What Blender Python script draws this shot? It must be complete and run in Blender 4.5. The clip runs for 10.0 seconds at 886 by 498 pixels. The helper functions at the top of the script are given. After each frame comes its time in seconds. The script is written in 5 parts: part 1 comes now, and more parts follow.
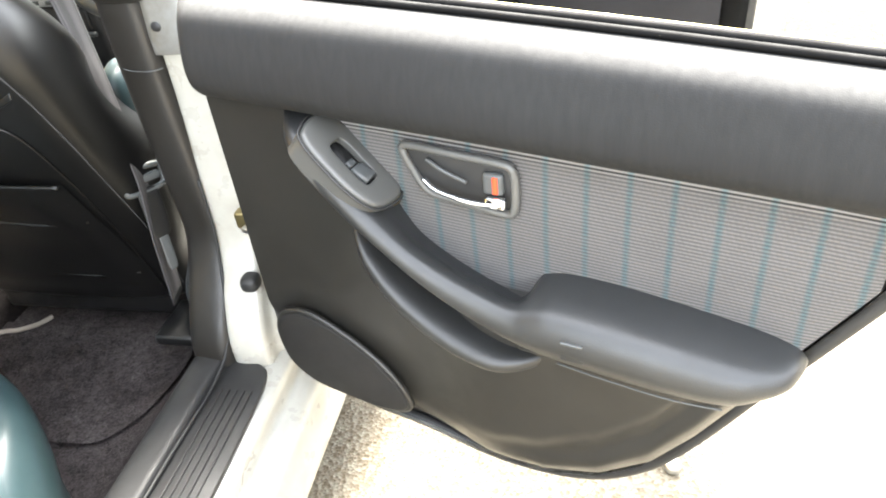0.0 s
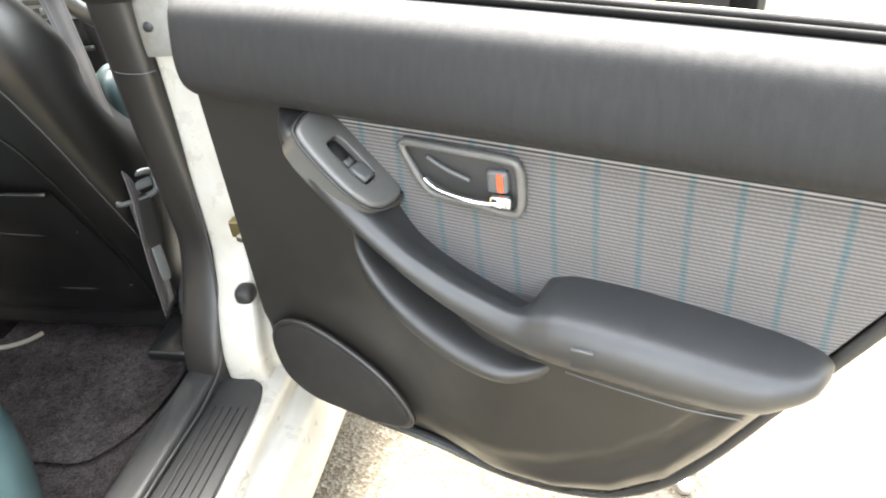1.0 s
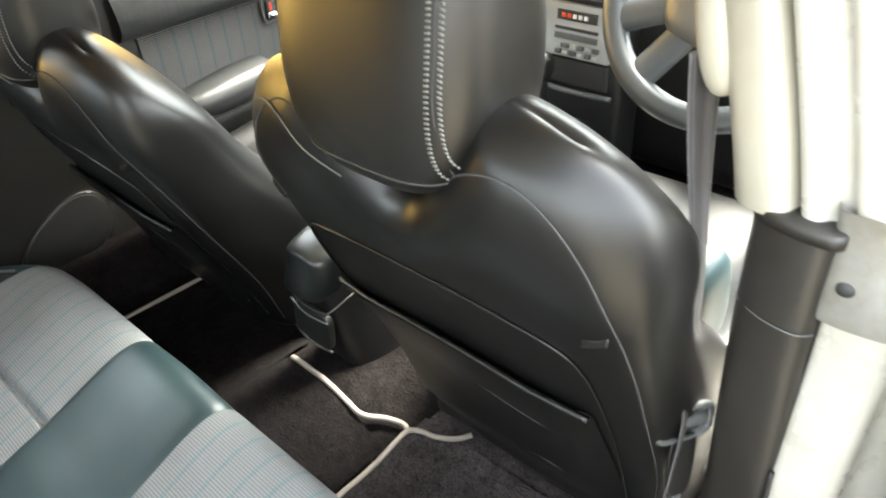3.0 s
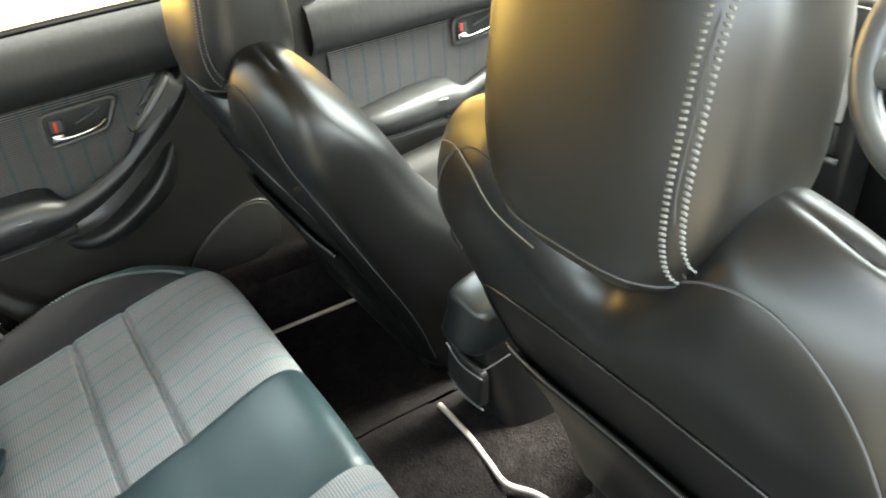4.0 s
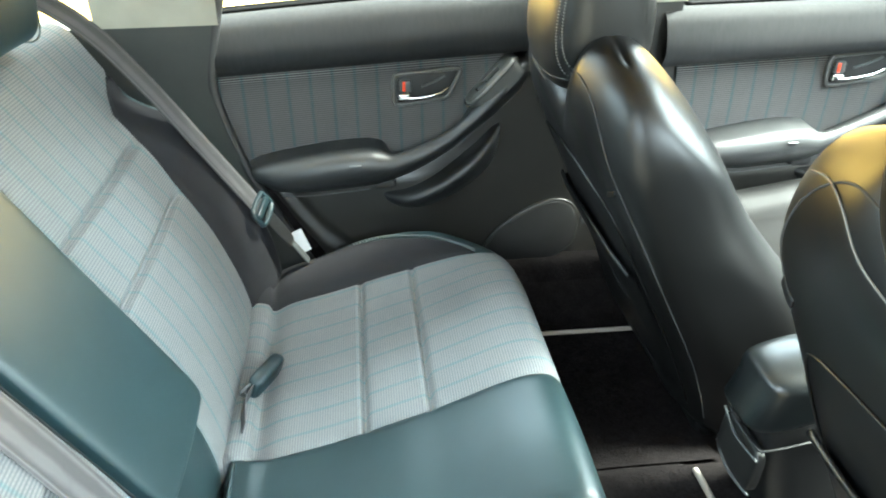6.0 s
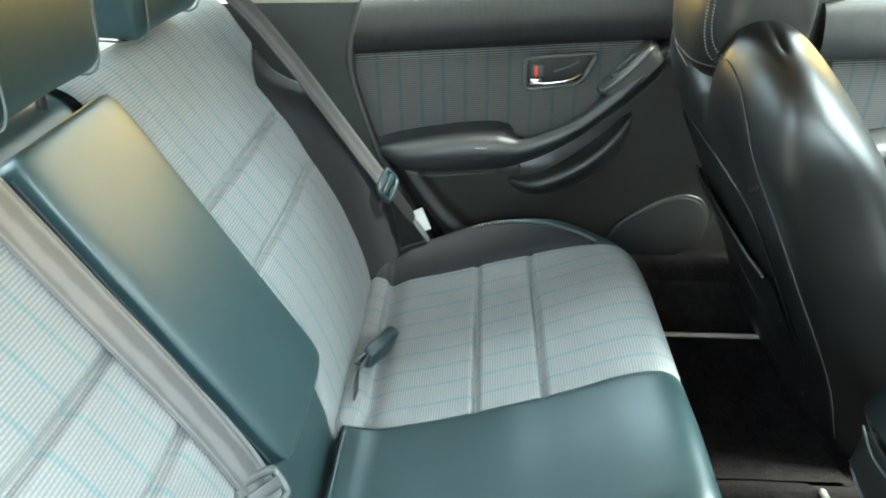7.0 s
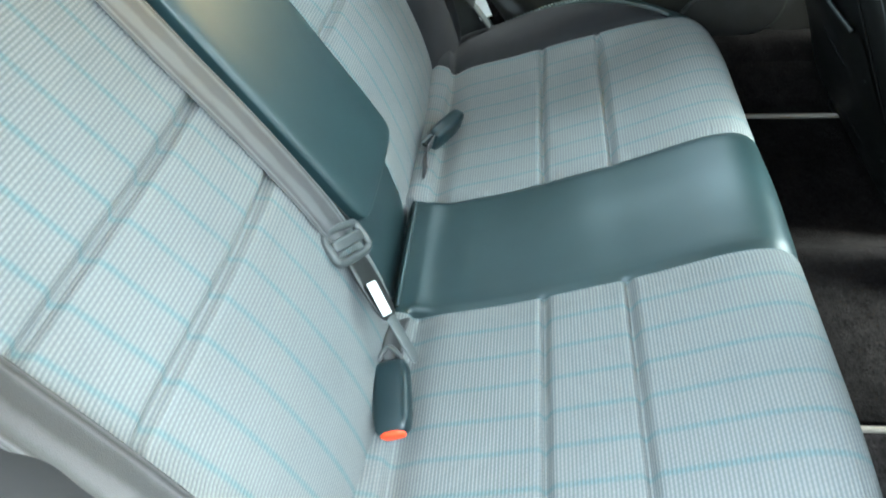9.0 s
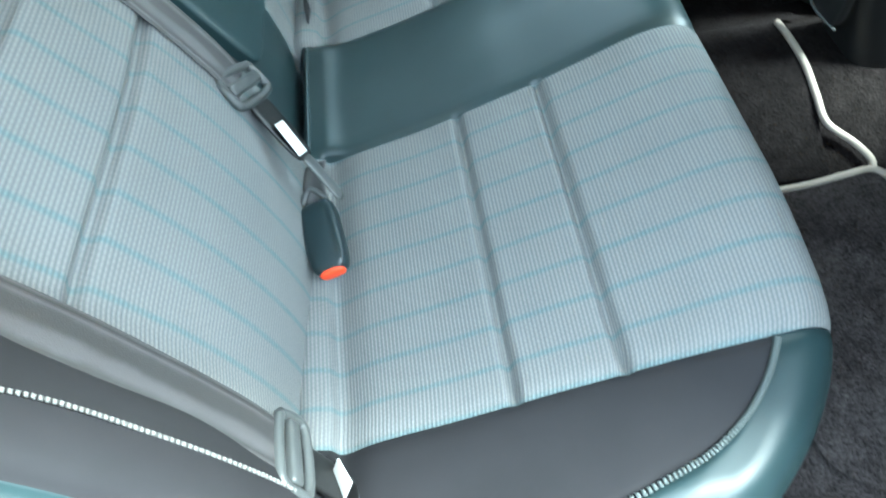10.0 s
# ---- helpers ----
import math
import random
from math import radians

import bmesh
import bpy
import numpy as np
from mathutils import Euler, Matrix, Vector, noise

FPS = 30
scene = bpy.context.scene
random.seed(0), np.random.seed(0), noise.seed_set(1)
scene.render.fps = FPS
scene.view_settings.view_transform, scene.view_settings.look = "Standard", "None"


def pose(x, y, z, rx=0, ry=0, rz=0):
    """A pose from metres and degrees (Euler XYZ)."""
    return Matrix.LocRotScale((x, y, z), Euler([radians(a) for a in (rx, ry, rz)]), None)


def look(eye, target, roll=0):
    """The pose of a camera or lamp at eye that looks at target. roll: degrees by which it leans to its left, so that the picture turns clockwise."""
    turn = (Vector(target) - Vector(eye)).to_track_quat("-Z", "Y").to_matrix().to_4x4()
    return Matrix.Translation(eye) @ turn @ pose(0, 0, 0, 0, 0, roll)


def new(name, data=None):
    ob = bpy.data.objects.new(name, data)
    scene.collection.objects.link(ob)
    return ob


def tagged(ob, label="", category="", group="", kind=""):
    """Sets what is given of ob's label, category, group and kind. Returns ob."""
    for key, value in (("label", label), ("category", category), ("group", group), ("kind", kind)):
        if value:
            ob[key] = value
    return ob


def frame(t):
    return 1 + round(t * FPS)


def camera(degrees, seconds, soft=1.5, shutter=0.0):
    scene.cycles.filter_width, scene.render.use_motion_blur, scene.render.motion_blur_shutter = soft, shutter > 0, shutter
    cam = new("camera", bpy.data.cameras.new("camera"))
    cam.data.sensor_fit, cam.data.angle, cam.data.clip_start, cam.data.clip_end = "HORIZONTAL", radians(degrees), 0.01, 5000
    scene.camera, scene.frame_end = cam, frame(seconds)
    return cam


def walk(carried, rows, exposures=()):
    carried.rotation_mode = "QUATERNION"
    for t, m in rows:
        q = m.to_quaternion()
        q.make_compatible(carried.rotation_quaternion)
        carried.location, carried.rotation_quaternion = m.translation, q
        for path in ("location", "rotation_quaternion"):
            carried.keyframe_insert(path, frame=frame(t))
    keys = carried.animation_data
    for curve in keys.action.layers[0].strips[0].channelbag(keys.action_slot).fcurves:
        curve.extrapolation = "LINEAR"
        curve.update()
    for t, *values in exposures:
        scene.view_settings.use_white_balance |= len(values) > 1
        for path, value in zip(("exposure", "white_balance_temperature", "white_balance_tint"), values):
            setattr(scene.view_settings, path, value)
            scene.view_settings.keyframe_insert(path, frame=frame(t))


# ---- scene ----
cam = camera(62.76, 10.0, soft=1.9, shutter=0.25)
ROWS = [
    (0.0, 1.2682, -0.5350, 1.1877, 54.600, 5.710, 10.446),
    (0.5, 1.2739, -0.5292, 1.1597, 55.834, 6.319, 9.002),
    (1.0, 1.2600, -0.5172, 1.1476, 56.518, 5.968, 10.418),
    (1.5, 1.2127, -0.4440, 1.1505, 56.658, 5.703, 22.255),
    (2.0, 1.1035, -0.3712, 1.2385, 54.637, 2.463, 33.144),
    (2.5, 0.9719, -0.2947, 1.2680, 54.825, 4.110, 40.009),
    (3.0, 0.8043, -0.2416, 1.2867, 55.565, 3.049, 42.503),
    (3.2, 0.7677, -0.2259, 1.2882, 55.834, 3.748, 44.601),
    (4.5, 0.6682, -0.1793, 1.2618, 58.367, 1.573, 64.449),
    (5.0, 0.6548, -0.1766, 1.2561, 58.700, 1.173, 71.926),
    (5.5, 0.6463, -0.1819, 1.2486, 59.019, 1.421, 77.870),
    (6.0, 0.6428, -0.1956, 1.2285, 60.061, 0.515, 83.432),
    (7.5, 0.6456, -0.2184, 1.2020, 58.097, 2.105, 95.882),
    (8.0, 0.6624, -0.2219, 1.1873, 55.134, 2.533, 97.096),
    (8.5, 0.6757, -0.2327, 1.1677, 51.120, 3.297, 97.206),
    (9.0, 0.6990, -0.2335, 1.1441, 46.920, 4.861, 95.415),
    (9.5, 0.7178, -0.2462, 1.1208, 41.773, 5.886, 91.097),
    (10.0, 0.7338, -0.2605, 1.0960, 36.398, 5.812, 82.595),
]
EXPOSURES = [(0.0, 4.53, 6600, 8), (2.0, 4.4, 6600, 8), (3.0, 4.68, 6700, 5), (5.0, 4.95, 6250, -3), (6.0, 5.2, 5950, -6), (7.5, 4.92, 5900, -9), (9.0, 4.7, 5650, -9), (10.0, 4.35, 5400, -9)]
walk(cam, [(t, pose(*m)) for t, *m in ROWS], EXPOSURES)

# ---- light ----
world = bpy.data.worlds.new("world")
scene.world = world
world.use_nodes = True
wn = world.node_tree
sky = wn.nodes.new("ShaderNodeTexSky")
sky.sky_type = "NISHITA"
sky.sun_disc = False
sky.sun_elevation, sky.sun_rotation = radians(56), radians(3)
sky.air_density, sky.dust_density = 1.0, 3.0
wn.nodes["Background"].inputs["Strength"].default_value = 0.15
haze = wn.nodes.new("ShaderNodeHueSaturation")
haze.inputs["Saturation"].default_value = 0.3
wn.links.new(sky.outputs["Color"], haze.inputs["Color"])
wn.links.new(haze.outputs["Color"], wn.nodes["Background"].inputs["Color"])
sun_data = bpy.data.lights.new("sun", "SUN")
sun_data.energy, sun_data.angle, sun_data.color = 2.6, radians(24), (1.0, 0.95, 0.86)
sun = new("sun", sun_data)
sun.matrix_world = look((0.1, 1.9, 2.8), (0, 0, 0))


# ---- materials ----
class Mat:
    """A node material: base colour, roughness and relief are linked step by step."""

    def __init__(self, name, color=(0.5, 0.5, 0.5), rough=0.5, metal=0.0, spec=0.5, coat=0.0):
        self.m = bpy.data.materials.new(name)
        self.m.use_nodes = True
        self.t = self.m.node_tree
        self.b = self.t.nodes["Principled BSDF"]
        self.set("Base Color", (*color, 1))
        self.set("Roughness", rough)
        self.set("Metallic", metal)
        self.set("Specular IOR Level", spec)
        self.set("Coat Weight", coat)

    def set(self, key, value):
        self.b.inputs[key].default_value = value

    def node(self, kind, **inputs):
        n = self.t.nodes.new(kind)
        for k, v in inputs.items():
            n.inputs[k.replace("_", " ")].default_value = v
        return n

    def link(self, a, b):
        self.t.links.new(a, b)

    def coords(self, uv=False):
        return self.node("ShaderNodeTexCoord").outputs["UV" if uv else "Object"]

    def noise(self, scale, detail=4.0, rough=0.55, stretch=None, uv=False):
        n = self.node("ShaderNodeTexNoise", Scale=scale, Detail=detail, Roughness=rough)
        src = self.coords(uv)
        if stretch:
            mp = self.node("ShaderNodeMapping")
            mp.inputs["Scale"].default_value = stretch
            self.link(src, mp.inputs["Vector"])
            src = mp.outputs["Vector"]
        self.link(src, n.inputs["Vector"])
        return n.outputs["Fac"]

    def ramp(self, fac, stops):
        r = self.node("ShaderNodeValToRGB")
        e = r.color_ramp.elements
        while len(e) < len(stops):
            e.new(0.5)
        for el, (p, c) in zip(e, stops):
            el.position = p
            el.color = (*c, 1) if isinstance(c, tuple) else (c, c, c, 1)
        self.link(fac, r.inputs["Fac"])
        return r.outputs["Color"]

    def math(self, op, a, b=0.0, c=0.0):
        n = self.node("ShaderNodeMath")
        n.operation = op
        for i, v in enumerate((a, b, c)):
            if isinstance(v, (int, float)):
                n.inputs[i].default_value = v
            else:
                self.link(v, n.inputs[i])
        return n.outputs[0]

    def mix(self, fac, a, b, mode="MIX"):
        n = self.node("ShaderNodeMix")
        n.data_type, n.blend_type = "RGBA", mode
        for key, v in ((0, fac), (6, a), (7, b)):
            if isinstance(v, (int, float)):
                n.inputs[key].default_value = v
            elif isinstance(v, tuple):
                n.inputs[key].default_value = (*v, 1)
            else:
                self.link(v, n.inputs[key])
        return n.outputs[2]

    def color(self, src):
        self.link(src, self.b.inputs["Base Color"])

    def rough(self, src):
        self.link(src, self.b.inputs["Roughness"])

    def bump(self, src, strength, distance):
        n = self.node("ShaderNodeBump", Strength=strength, Distance=distance)
        self.link(src, n.inputs["Height"])
        self.link(n.outputs["Normal"], self.b.inputs["Normal"])


def leather(name, c, rough, grain=900, stretch=None, spec=0.75):
    m = Mat(name, c, rough, spec=spec)
    dark, light = tuple(0.85 * v for v in c), tuple(1.2 * v for v in c)
    m.color(m.ramp(m.noise(7, 5), [(0.3, dark), (0.7, light)]))
    m.rough(m.ramp(m.noise(9, 3, stretch=stretch), [(0.3, rough - 0.025), (0.75, rough + 0.04)]))
    big = m.noise(5, 1, stretch=stretch)
    fine = m.noise(grain, 2)
    m.bump(m.math("ADD", m.math("MULTIPLY", big, 1.2), m.math("MULTIPLY", fine, 0.03)), 0.22, 0.0018)
    return m.m


def plastic(name, c, rough, grain=700, relief=0.25, spec=0.55):
    m = Mat(name, c, rough, spec=spec)
    dark, light = tuple(0.8 * v for v in c), tuple(1.25 * v for v in c)
    m.color(m.ramp(m.noise(5, 6), [(0.3, dark), (0.7, light)]))
    m.rough(m.ramp(m.noise(30, 5), [(0.3, rough - 0.06), (0.75, rough + 0.08)]))
    m.bump(m.noise(grain, 2), relief, 0.0009)
    return m.m


def fabric(name, light, dark, tint, period, floats=0.0, shaded_top_rows=False, line_mix=0.8):
    """Woven cloth: pale cords across V on a darker ground, broken into short floats, soft tinted lines every four centimetres along U."""
    m = Mat(name, light, 0.9, spec=0.15)
    sep = m.node("ShaderNodeSeparateXYZ")
    m.link(m.coords(uv=True), sep.inputs[0])
    u, v = sep.outputs[0], sep.outputs[1]
    loose = m.noise(420, 2, stretch=(1, 0.25, 1), uv=True)
    row = m.math("FLOOR", m.math("MULTIPLY", v, 1 / period))
    cord = m.math("MULTIPLY_ADD", m.math("SINE", m.math("MULTIPLY", v, 2 * math.pi / period)), 0.5, 0.5)
    gap = m.math("MULTIPLY_ADD", m.math("SINE", m.math("ADD", m.math("MULTIPLY", u, 2 * math.pi / 0.0052), m.math("MULTIPLY", row, 2.3))), 0.5 * floats, 1 - 0.5 * floats)
    weave = m.math("ADD", m.math("MULTIPLY", cord, gap), m.math("MULTIPLY_ADD", loose, 0.36, -0.18))
    weave = m.math("ADD", weave, m.math("MULTIPLY_ADD", m.noise(18, 4), 0.4, -0.2))
    base = m.ramp(weave, [(0.1, dark), (0.85, light)])
    if shaded_top_rows:
        # first rows under the pad: paler cords, the pad's shadow painted as darker gaps
        pale = m.ramp(cord, [(0.3, tuple(0.35 * c for c in dark)), (0.75, tuple(1.6 * c for c in light))])
        base = m.mix(m.ramp(m.math("MULTIPLY", v, -50.0), [(0.62, 1.0), (0.95, 0.0)]), base, pale)
    off = m.math("PINGPONG", m.math("ADD", u, 1.0), 0.0205)
    on = m.math("MULTIPLY", m.ramp(m.math("MULTIPLY", off, 1 / 0.0205), [(0.05, 1.0), (0.21, 0.0)]), m.math("MULTIPLY_ADD", m.noise(120, 3), 0.8, line_mix - 0.4))
    col = m.mix(on, base, m.mix(1.0, base, tint, "MULTIPLY"))
    m.color(m.mix(0.3, col, m.ramp(m.noise(3.5, 4), [(0.3, 0.6), (0.7, 1.0)]), "MULTIPLY"))
    m.bump(m.math("ADD", m.math("MULTIPLY", cord, 0.8), m.math("MULTIPLY", m.noise(600, 2), 0.7)), 0.45, 0.0011)
    m.set("Sheen Weight", 0.04)
    return m.m


def carpet(name, a, b):
    m = Mat(name, a, 1.0, spec=0.03)
    blotch = m.ramp(m.noise(7, 7, 0.68), [(0.32, a), (0.7, b)])
    tuft = m.math("ADD", m.math("MULTIPLY", m.noise(260, 3, 0.7), 0.6), m.math("MULTIPLY", m.noise(60, 4, 0.7), 0.4))
    base = m.mix(0.85, blotch, m.ramp(tuft, [(0.36, 0.25), (0.66, 1.75)]), "MULTIPLY")
    dust = m.math("MULTIPLY", m.ramp(m.noise(22, 6, 0.75), [(0.52, 0.0), (0.74, 1.0)]), m.ramp(m.noise(340, 2), [(0.45, 0.0), (0.7, 0.8)]))
    m.color(m.mix(dust, base, tuple(2.6 * c for c in b)))
    m.bump(m.math("ADD", m.math("MULTIPLY", tuft, 1.6), m.math("MULTIPLY", m.noise(14, 6), 2.4)), 0.9, 0.004)
    return m.m


def paint(name, c, rough=0.3, dirt=0.25):
    m = Mat(name, c, rough, coat=0.4)
    grime = m.ramp(m.noise(9, 8, 0.7), [(0.35, (1.0, 1.0, 1.0)), (0.8, (1 - dirt, 1 - 1.15 * dirt, 1 - 1.4 * dirt))])
    m.color(m.mix(1.0, c, grime, "MULTIPLY"))
    m.rough(m.ramp(m.noise(25, 5), [(0.3, rough - 0.08), (0.8, rough + 0.2)]))
    m.bump(m.noise(60, 3), 0.08, 0.001)
    return m.m


def plain(name, c, rough=0.5, metal=0.0, coat=0.0):
    m = Mat(name, c, rough, metal, coat=coat)
    m.rough(m.ramp(m.noise(40, 5), [(0.3, max(rough - 0.05, 0.02)), (0.8, rough + 0.1)]))
    return m.m


BLACK_LEATHER = leather("black_leather", (0.0031, 0.0031, 0.0030), 0.37, spec=0.45)
TEAL_LEATHER = leather("teal_leatherette", (0.0165, 0.032, 0.035), 0.40, spec=0.5)
GREY_CLOTH = leather("grey_velour", (0.019, 0.0185, 0.0205), 0.85, 1500, spec=0.2)
SEAT_CLOTH = fabric("seat_cloth", (0.222, 0.227, 0.223), (0.145, 0.150, 0.152), (0.60, 0.90, 0.95), 0.0039, floats=0.35, line_mix=0.68)
DOOR_CLOTH = fabric("door_cloth", (0.122, 0.118, 0.115), (0.066, 0.064, 0.064), (0.46, 0.84, 0.95), 0.0040, floats=0.22, shaded_top_rows=True, line_mix=0.62)


def pad_vinyl():
    m = Mat("door_pad_vinyl", (0.05, 0.051, 0.052), 0.85, spec=0.36)
    m.color(m.ramp(m.noise(5, 6), [(0.3, (0.0088, 0.0091, 0.0093)), (0.7, (0.0122, 0.0127, 0.0131))]))
    streak = m.noise(150, 3, stretch=(1, 1, 0.1))
    m.rough(m.ramp(streak, [(0.3, 0.80), (0.75, 0.92)]))
    m.bump(m.math("ADD", m.math("MULTIPLY", streak, 0.5), m.math("MULTIPLY", m.noise(800, 2), 0.6)), 0.35, 0.0008)
    return m.m


PAD = pad_vinyl()
PANEL = plastic("door_panel_plastic", (0.0155, 0.0146, 0.0126), 0.38, 800)
ARM = plastic("armrest_vinyl", (0.0185, 0.0193, 0.0196), 0.43, 600)
TRIM = plastic("pillar_trim_plastic", (0.0145, 0.013, 0.011), 0.45)
DARK = plastic("black_plastic", (0.0055, 0.0055, 0.0055), 0.42)
# Black of the belt strips; also the shade painted over the near front door's trim.
BLACK_AND_SHADE = plastic("black_and_shade_plastic", (0.0022, 0.0022, 0.0022), 0.75, spec=0.12)
GREY_PLASTIC = plastic("grey_plastic", (0.06, 0.064, 0.064), 0.45)
RUBBER = plastic("black_rubber", (0.012, 0.012, 0.012), 0.6)
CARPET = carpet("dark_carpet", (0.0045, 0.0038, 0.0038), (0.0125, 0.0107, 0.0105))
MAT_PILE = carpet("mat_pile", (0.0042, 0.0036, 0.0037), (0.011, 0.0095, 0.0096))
PIPING = plastic("beige_piping", (0.27, 0.235, 0.20), 0.8)
WHITE = paint("white_paint", (0.40, 0.395, 0.36))
PRIMER = paint("dull_metal_sealer", (0.18, 0.183, 0.177), 0.5, 0.6)
CREAM = plastic("cream_trim", (0.28, 0.265, 0.215), 0.5)
HEADLINER = plastic("tan_headliner", (0.60, 0.49, 0.32), 0.95)
CHROME = plain("chrome", (0.85, 0.86, 0.87), 0.08, 1.0)
STEEL = plain("dull_steel", (0.55, 0.56, 0.56), 0.3, 1.0)
BRASS = plain("brass_pin", (0.27, 0.22, 0.11), 0.45, 1.0)
RED = plain("red_tab", (0.8, 0.07, 0.02), 0.4)
YELLOW = plain("yellow_label", (0.85, 0.55, 0.03), 0.5)
TAG = plain("white_label", (0.7, 0.7, 0.68), 0.6)
CORD = plain("grey_green_cord", (0.085, 0.10, 0.098), 0.75)
THREAD = plain("grey_thread", (0.16, 0.16, 0.15), 0.8)
COLLAR_THREAD = plain("dull_thread", (0.13, 0.125, 0.11), 0.8)
QUARTER = plastic("quarter_trim_plastic", (0.025, 0.0255, 0.0225), 0.5)
SATIN = plastic("satin_grey_plastic", (0.07, 0.07, 0.066), 0.36)
SEAM = plain("seam_thread", (0.03, 0.03, 0.03), 0.8)
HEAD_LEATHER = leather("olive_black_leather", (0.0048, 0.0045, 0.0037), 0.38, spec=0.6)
# Paler copy of the carpet: dust, plus door-side daylight put into the colour.
DUSTY_LIT_PILE = carpet("dusty_lit_pile", (0.026, 0.022, 0.022), (0.068, 0.06, 0.059))


WHEEL = leather("grey_wheel_leather", (0.035, 0.040, 0.043), 0.38, spec=0.6)
LID = leather("lid_vinyl", (0.005, 0.0062, 0.0065), 0.30, spec=0.55)
STEEL_PLASTIC = plastic("silver_plastic", (0.30, 0.31, 0.31), 0.35)
DARKTEAL = plastic("dark_teal_plastic", (0.010, 0.021, 0.025), 0.35)


def webbing_material(name, k):
    m = Mat(name, (0.2, 0.2, 0.21), 0.55, spec=0.4)
    sep = m.node("ShaderNodeSeparateXYZ")
    m.link(m.coords(uv=True), sep.inputs[0])
    band = m.math("SINE", m.math("MULTIPLY", sep.outputs[0], 2 * math.pi / 0.012))
    m.color(m.ramp(m.math("ADD", m.math("MULTIPLY", band, 0.42), m.noise(30, 4)), [(0.3, (0.135 * k, 0.13 * k, 0.132 * k)), (0.8, (0.25 * k, 0.24 * k, 0.248 * k))]))
    m.bump(m.math("ADD", band, m.noise(900, 2)), 0.35, 0.0008)
    return m.m


WEBBING = webbing_material("belt_webbing", 0.44)
DARK_WEBBING = webbing_material("dark_belt_webbing", 0.29)


def glass_material(name, tint):
    m = Mat(name, (1, 1, 1), 0.0)
    t = m.t
    out = t.nodes["Material Output"]
    clear, gloss = m.node("ShaderNodeBsdfTransparent"), m.node("ShaderNodeBsdfGlossy", Roughness=0.02)
    clear.inputs["Color"].default_value = (*tint, 1)
    fres = m.node("ShaderNodeFresnel", IOR=1.45)
    mixer = m.node("ShaderNodeMixShader")
    m.link(fres.outputs[0], mixer.inputs[0])
    m.link(clear.outputs[0], mixer.inputs[1])
    m.link(gloss.outputs[0], mixer.inputs[2])
    m.link(mixer.outputs[0], out.inputs["Surface"])
    t.nodes.remove(m.b)
    return m.m


GLASS = glass_material("clear_glass", (0.88, 0.92, 0.89))
GLASS_EDGE = plain("glass_edge", (0.45, 0.42, 0.12), 0.2)


def ground_material(name, k):
    m = Mat(name, (0.4, 0.38, 0.34), 0.95, spec=0.2)
    v = m.node("ShaderNodeTexVoronoi", Scale=140.0)
    m.link(m.coords(), v.inputs["Vector"])
    chips = m.ramp(v.outputs["Color"], [(0.15, (0.19, 0.16, 0.12)), (0.5, (0.28, 0.25, 0.205)), (0.85, (0.37, 0.35, 0.30))])
    wear = m.ramp(m.noise(2.2, 8, 0.6), [(0.3, (0.75 * k, 0.72 * k, 0.66 * k)), (0.7, (k, k, 0.95 * k))])
    m.color(m.mix(1.0, chips, wear, "MULTIPLY"))
    m.bump(m.math("ADD", v.outputs["Distance"], m.noise(40, 5)), 0.6, 0.006)
    return m.m


GROUND = ground_material("weathered_concrete", 0.54)


def earth_material():
    m = Mat("dry_tan_earth", (0.42, 0.27, 0.09), 0.95, spec=0.1)
    patches = m.ramp(m.noise(0.55, 8, 0.65), [(0.3, (0.40, 0.23, 0.055)), (0.5, (0.58, 0.35, 0.085)), (0.72, (0.68, 0.46, 0.15))])
    m.color(m.mix(0.5, patches, m.ramp(m.noise(26, 5), [(0.3, 0.5), (0.7, 1.2)]), "MULTIPLY"))
    m.bump(m.noise(18, 6), 0.7, 0.03)
    return m.m


EARTH = earth_material()
VERGE = ground_material("grey_gravel", 0.085)


# ---- mesh helpers ----
def mesh_object(name, bm, material, smooth=True):
    bmesh.ops.recalc_face_normals(bm, faces=bm.faces)
    me = bpy.data.meshes.new(name)
    bm.to_mesh(me)
    bm.free()
    me.materials.append(material)
    me.polygons.foreach_set("use_smooth", [smooth] * len(me.polygons))
    return new(name, me)


def part(name, bm, material, parent, label="", smooth=True):
    ob = mesh_object(name, bm, material, smooth)
    ob.parent = parent
    if label:
        tagged(ob, label)
    return ob


def thing(name, at, label, category, group="", kind=""):
    ob = new(name)
    ob.empty_display_size = 0.1
    ob.matrix_basis = at
    return tagged(ob, label, category, group, kind)


def grid(f, nu, nv, uv=None, wrap=False, cap=False, us=None, vs=None):
    """A sheet of quads over u, v in 0..1; f gives a place, uv gives texture metres."""
    bm = bmesh.new()
    us = us or [i / nu for i in range(nu + 1)]
    vs = vs or [j / nv for j in range(nv + 1)]
    if wrap:
        us = us[:-1]
    pts = [[bm.verts.new(f(u, v)) for u in us] for v in vs]
    layer = bm.loops.layers.uv.new() if uv else None
    n = len(us)
    for j in range(len(vs) - 1):
        for i in range(n if wrap else n - 1):
            k = (i + 1) % n
            face = bm.faces.new((pts[j][i], pts[j][k], pts[j + 1][k], pts[j + 1][i]))
            if layer:
                for loop, (a, b) in zip(face.loops, ((i, j), (i + 1, j), (i + 1, j + 1), (i, j + 1))):
                    loop[layer].uv = uv(us[a % n], vs[b])
    if cap:
        bm.faces.new(pts[0][::-1])
        bm.faces.new(pts[-1])
    return bm


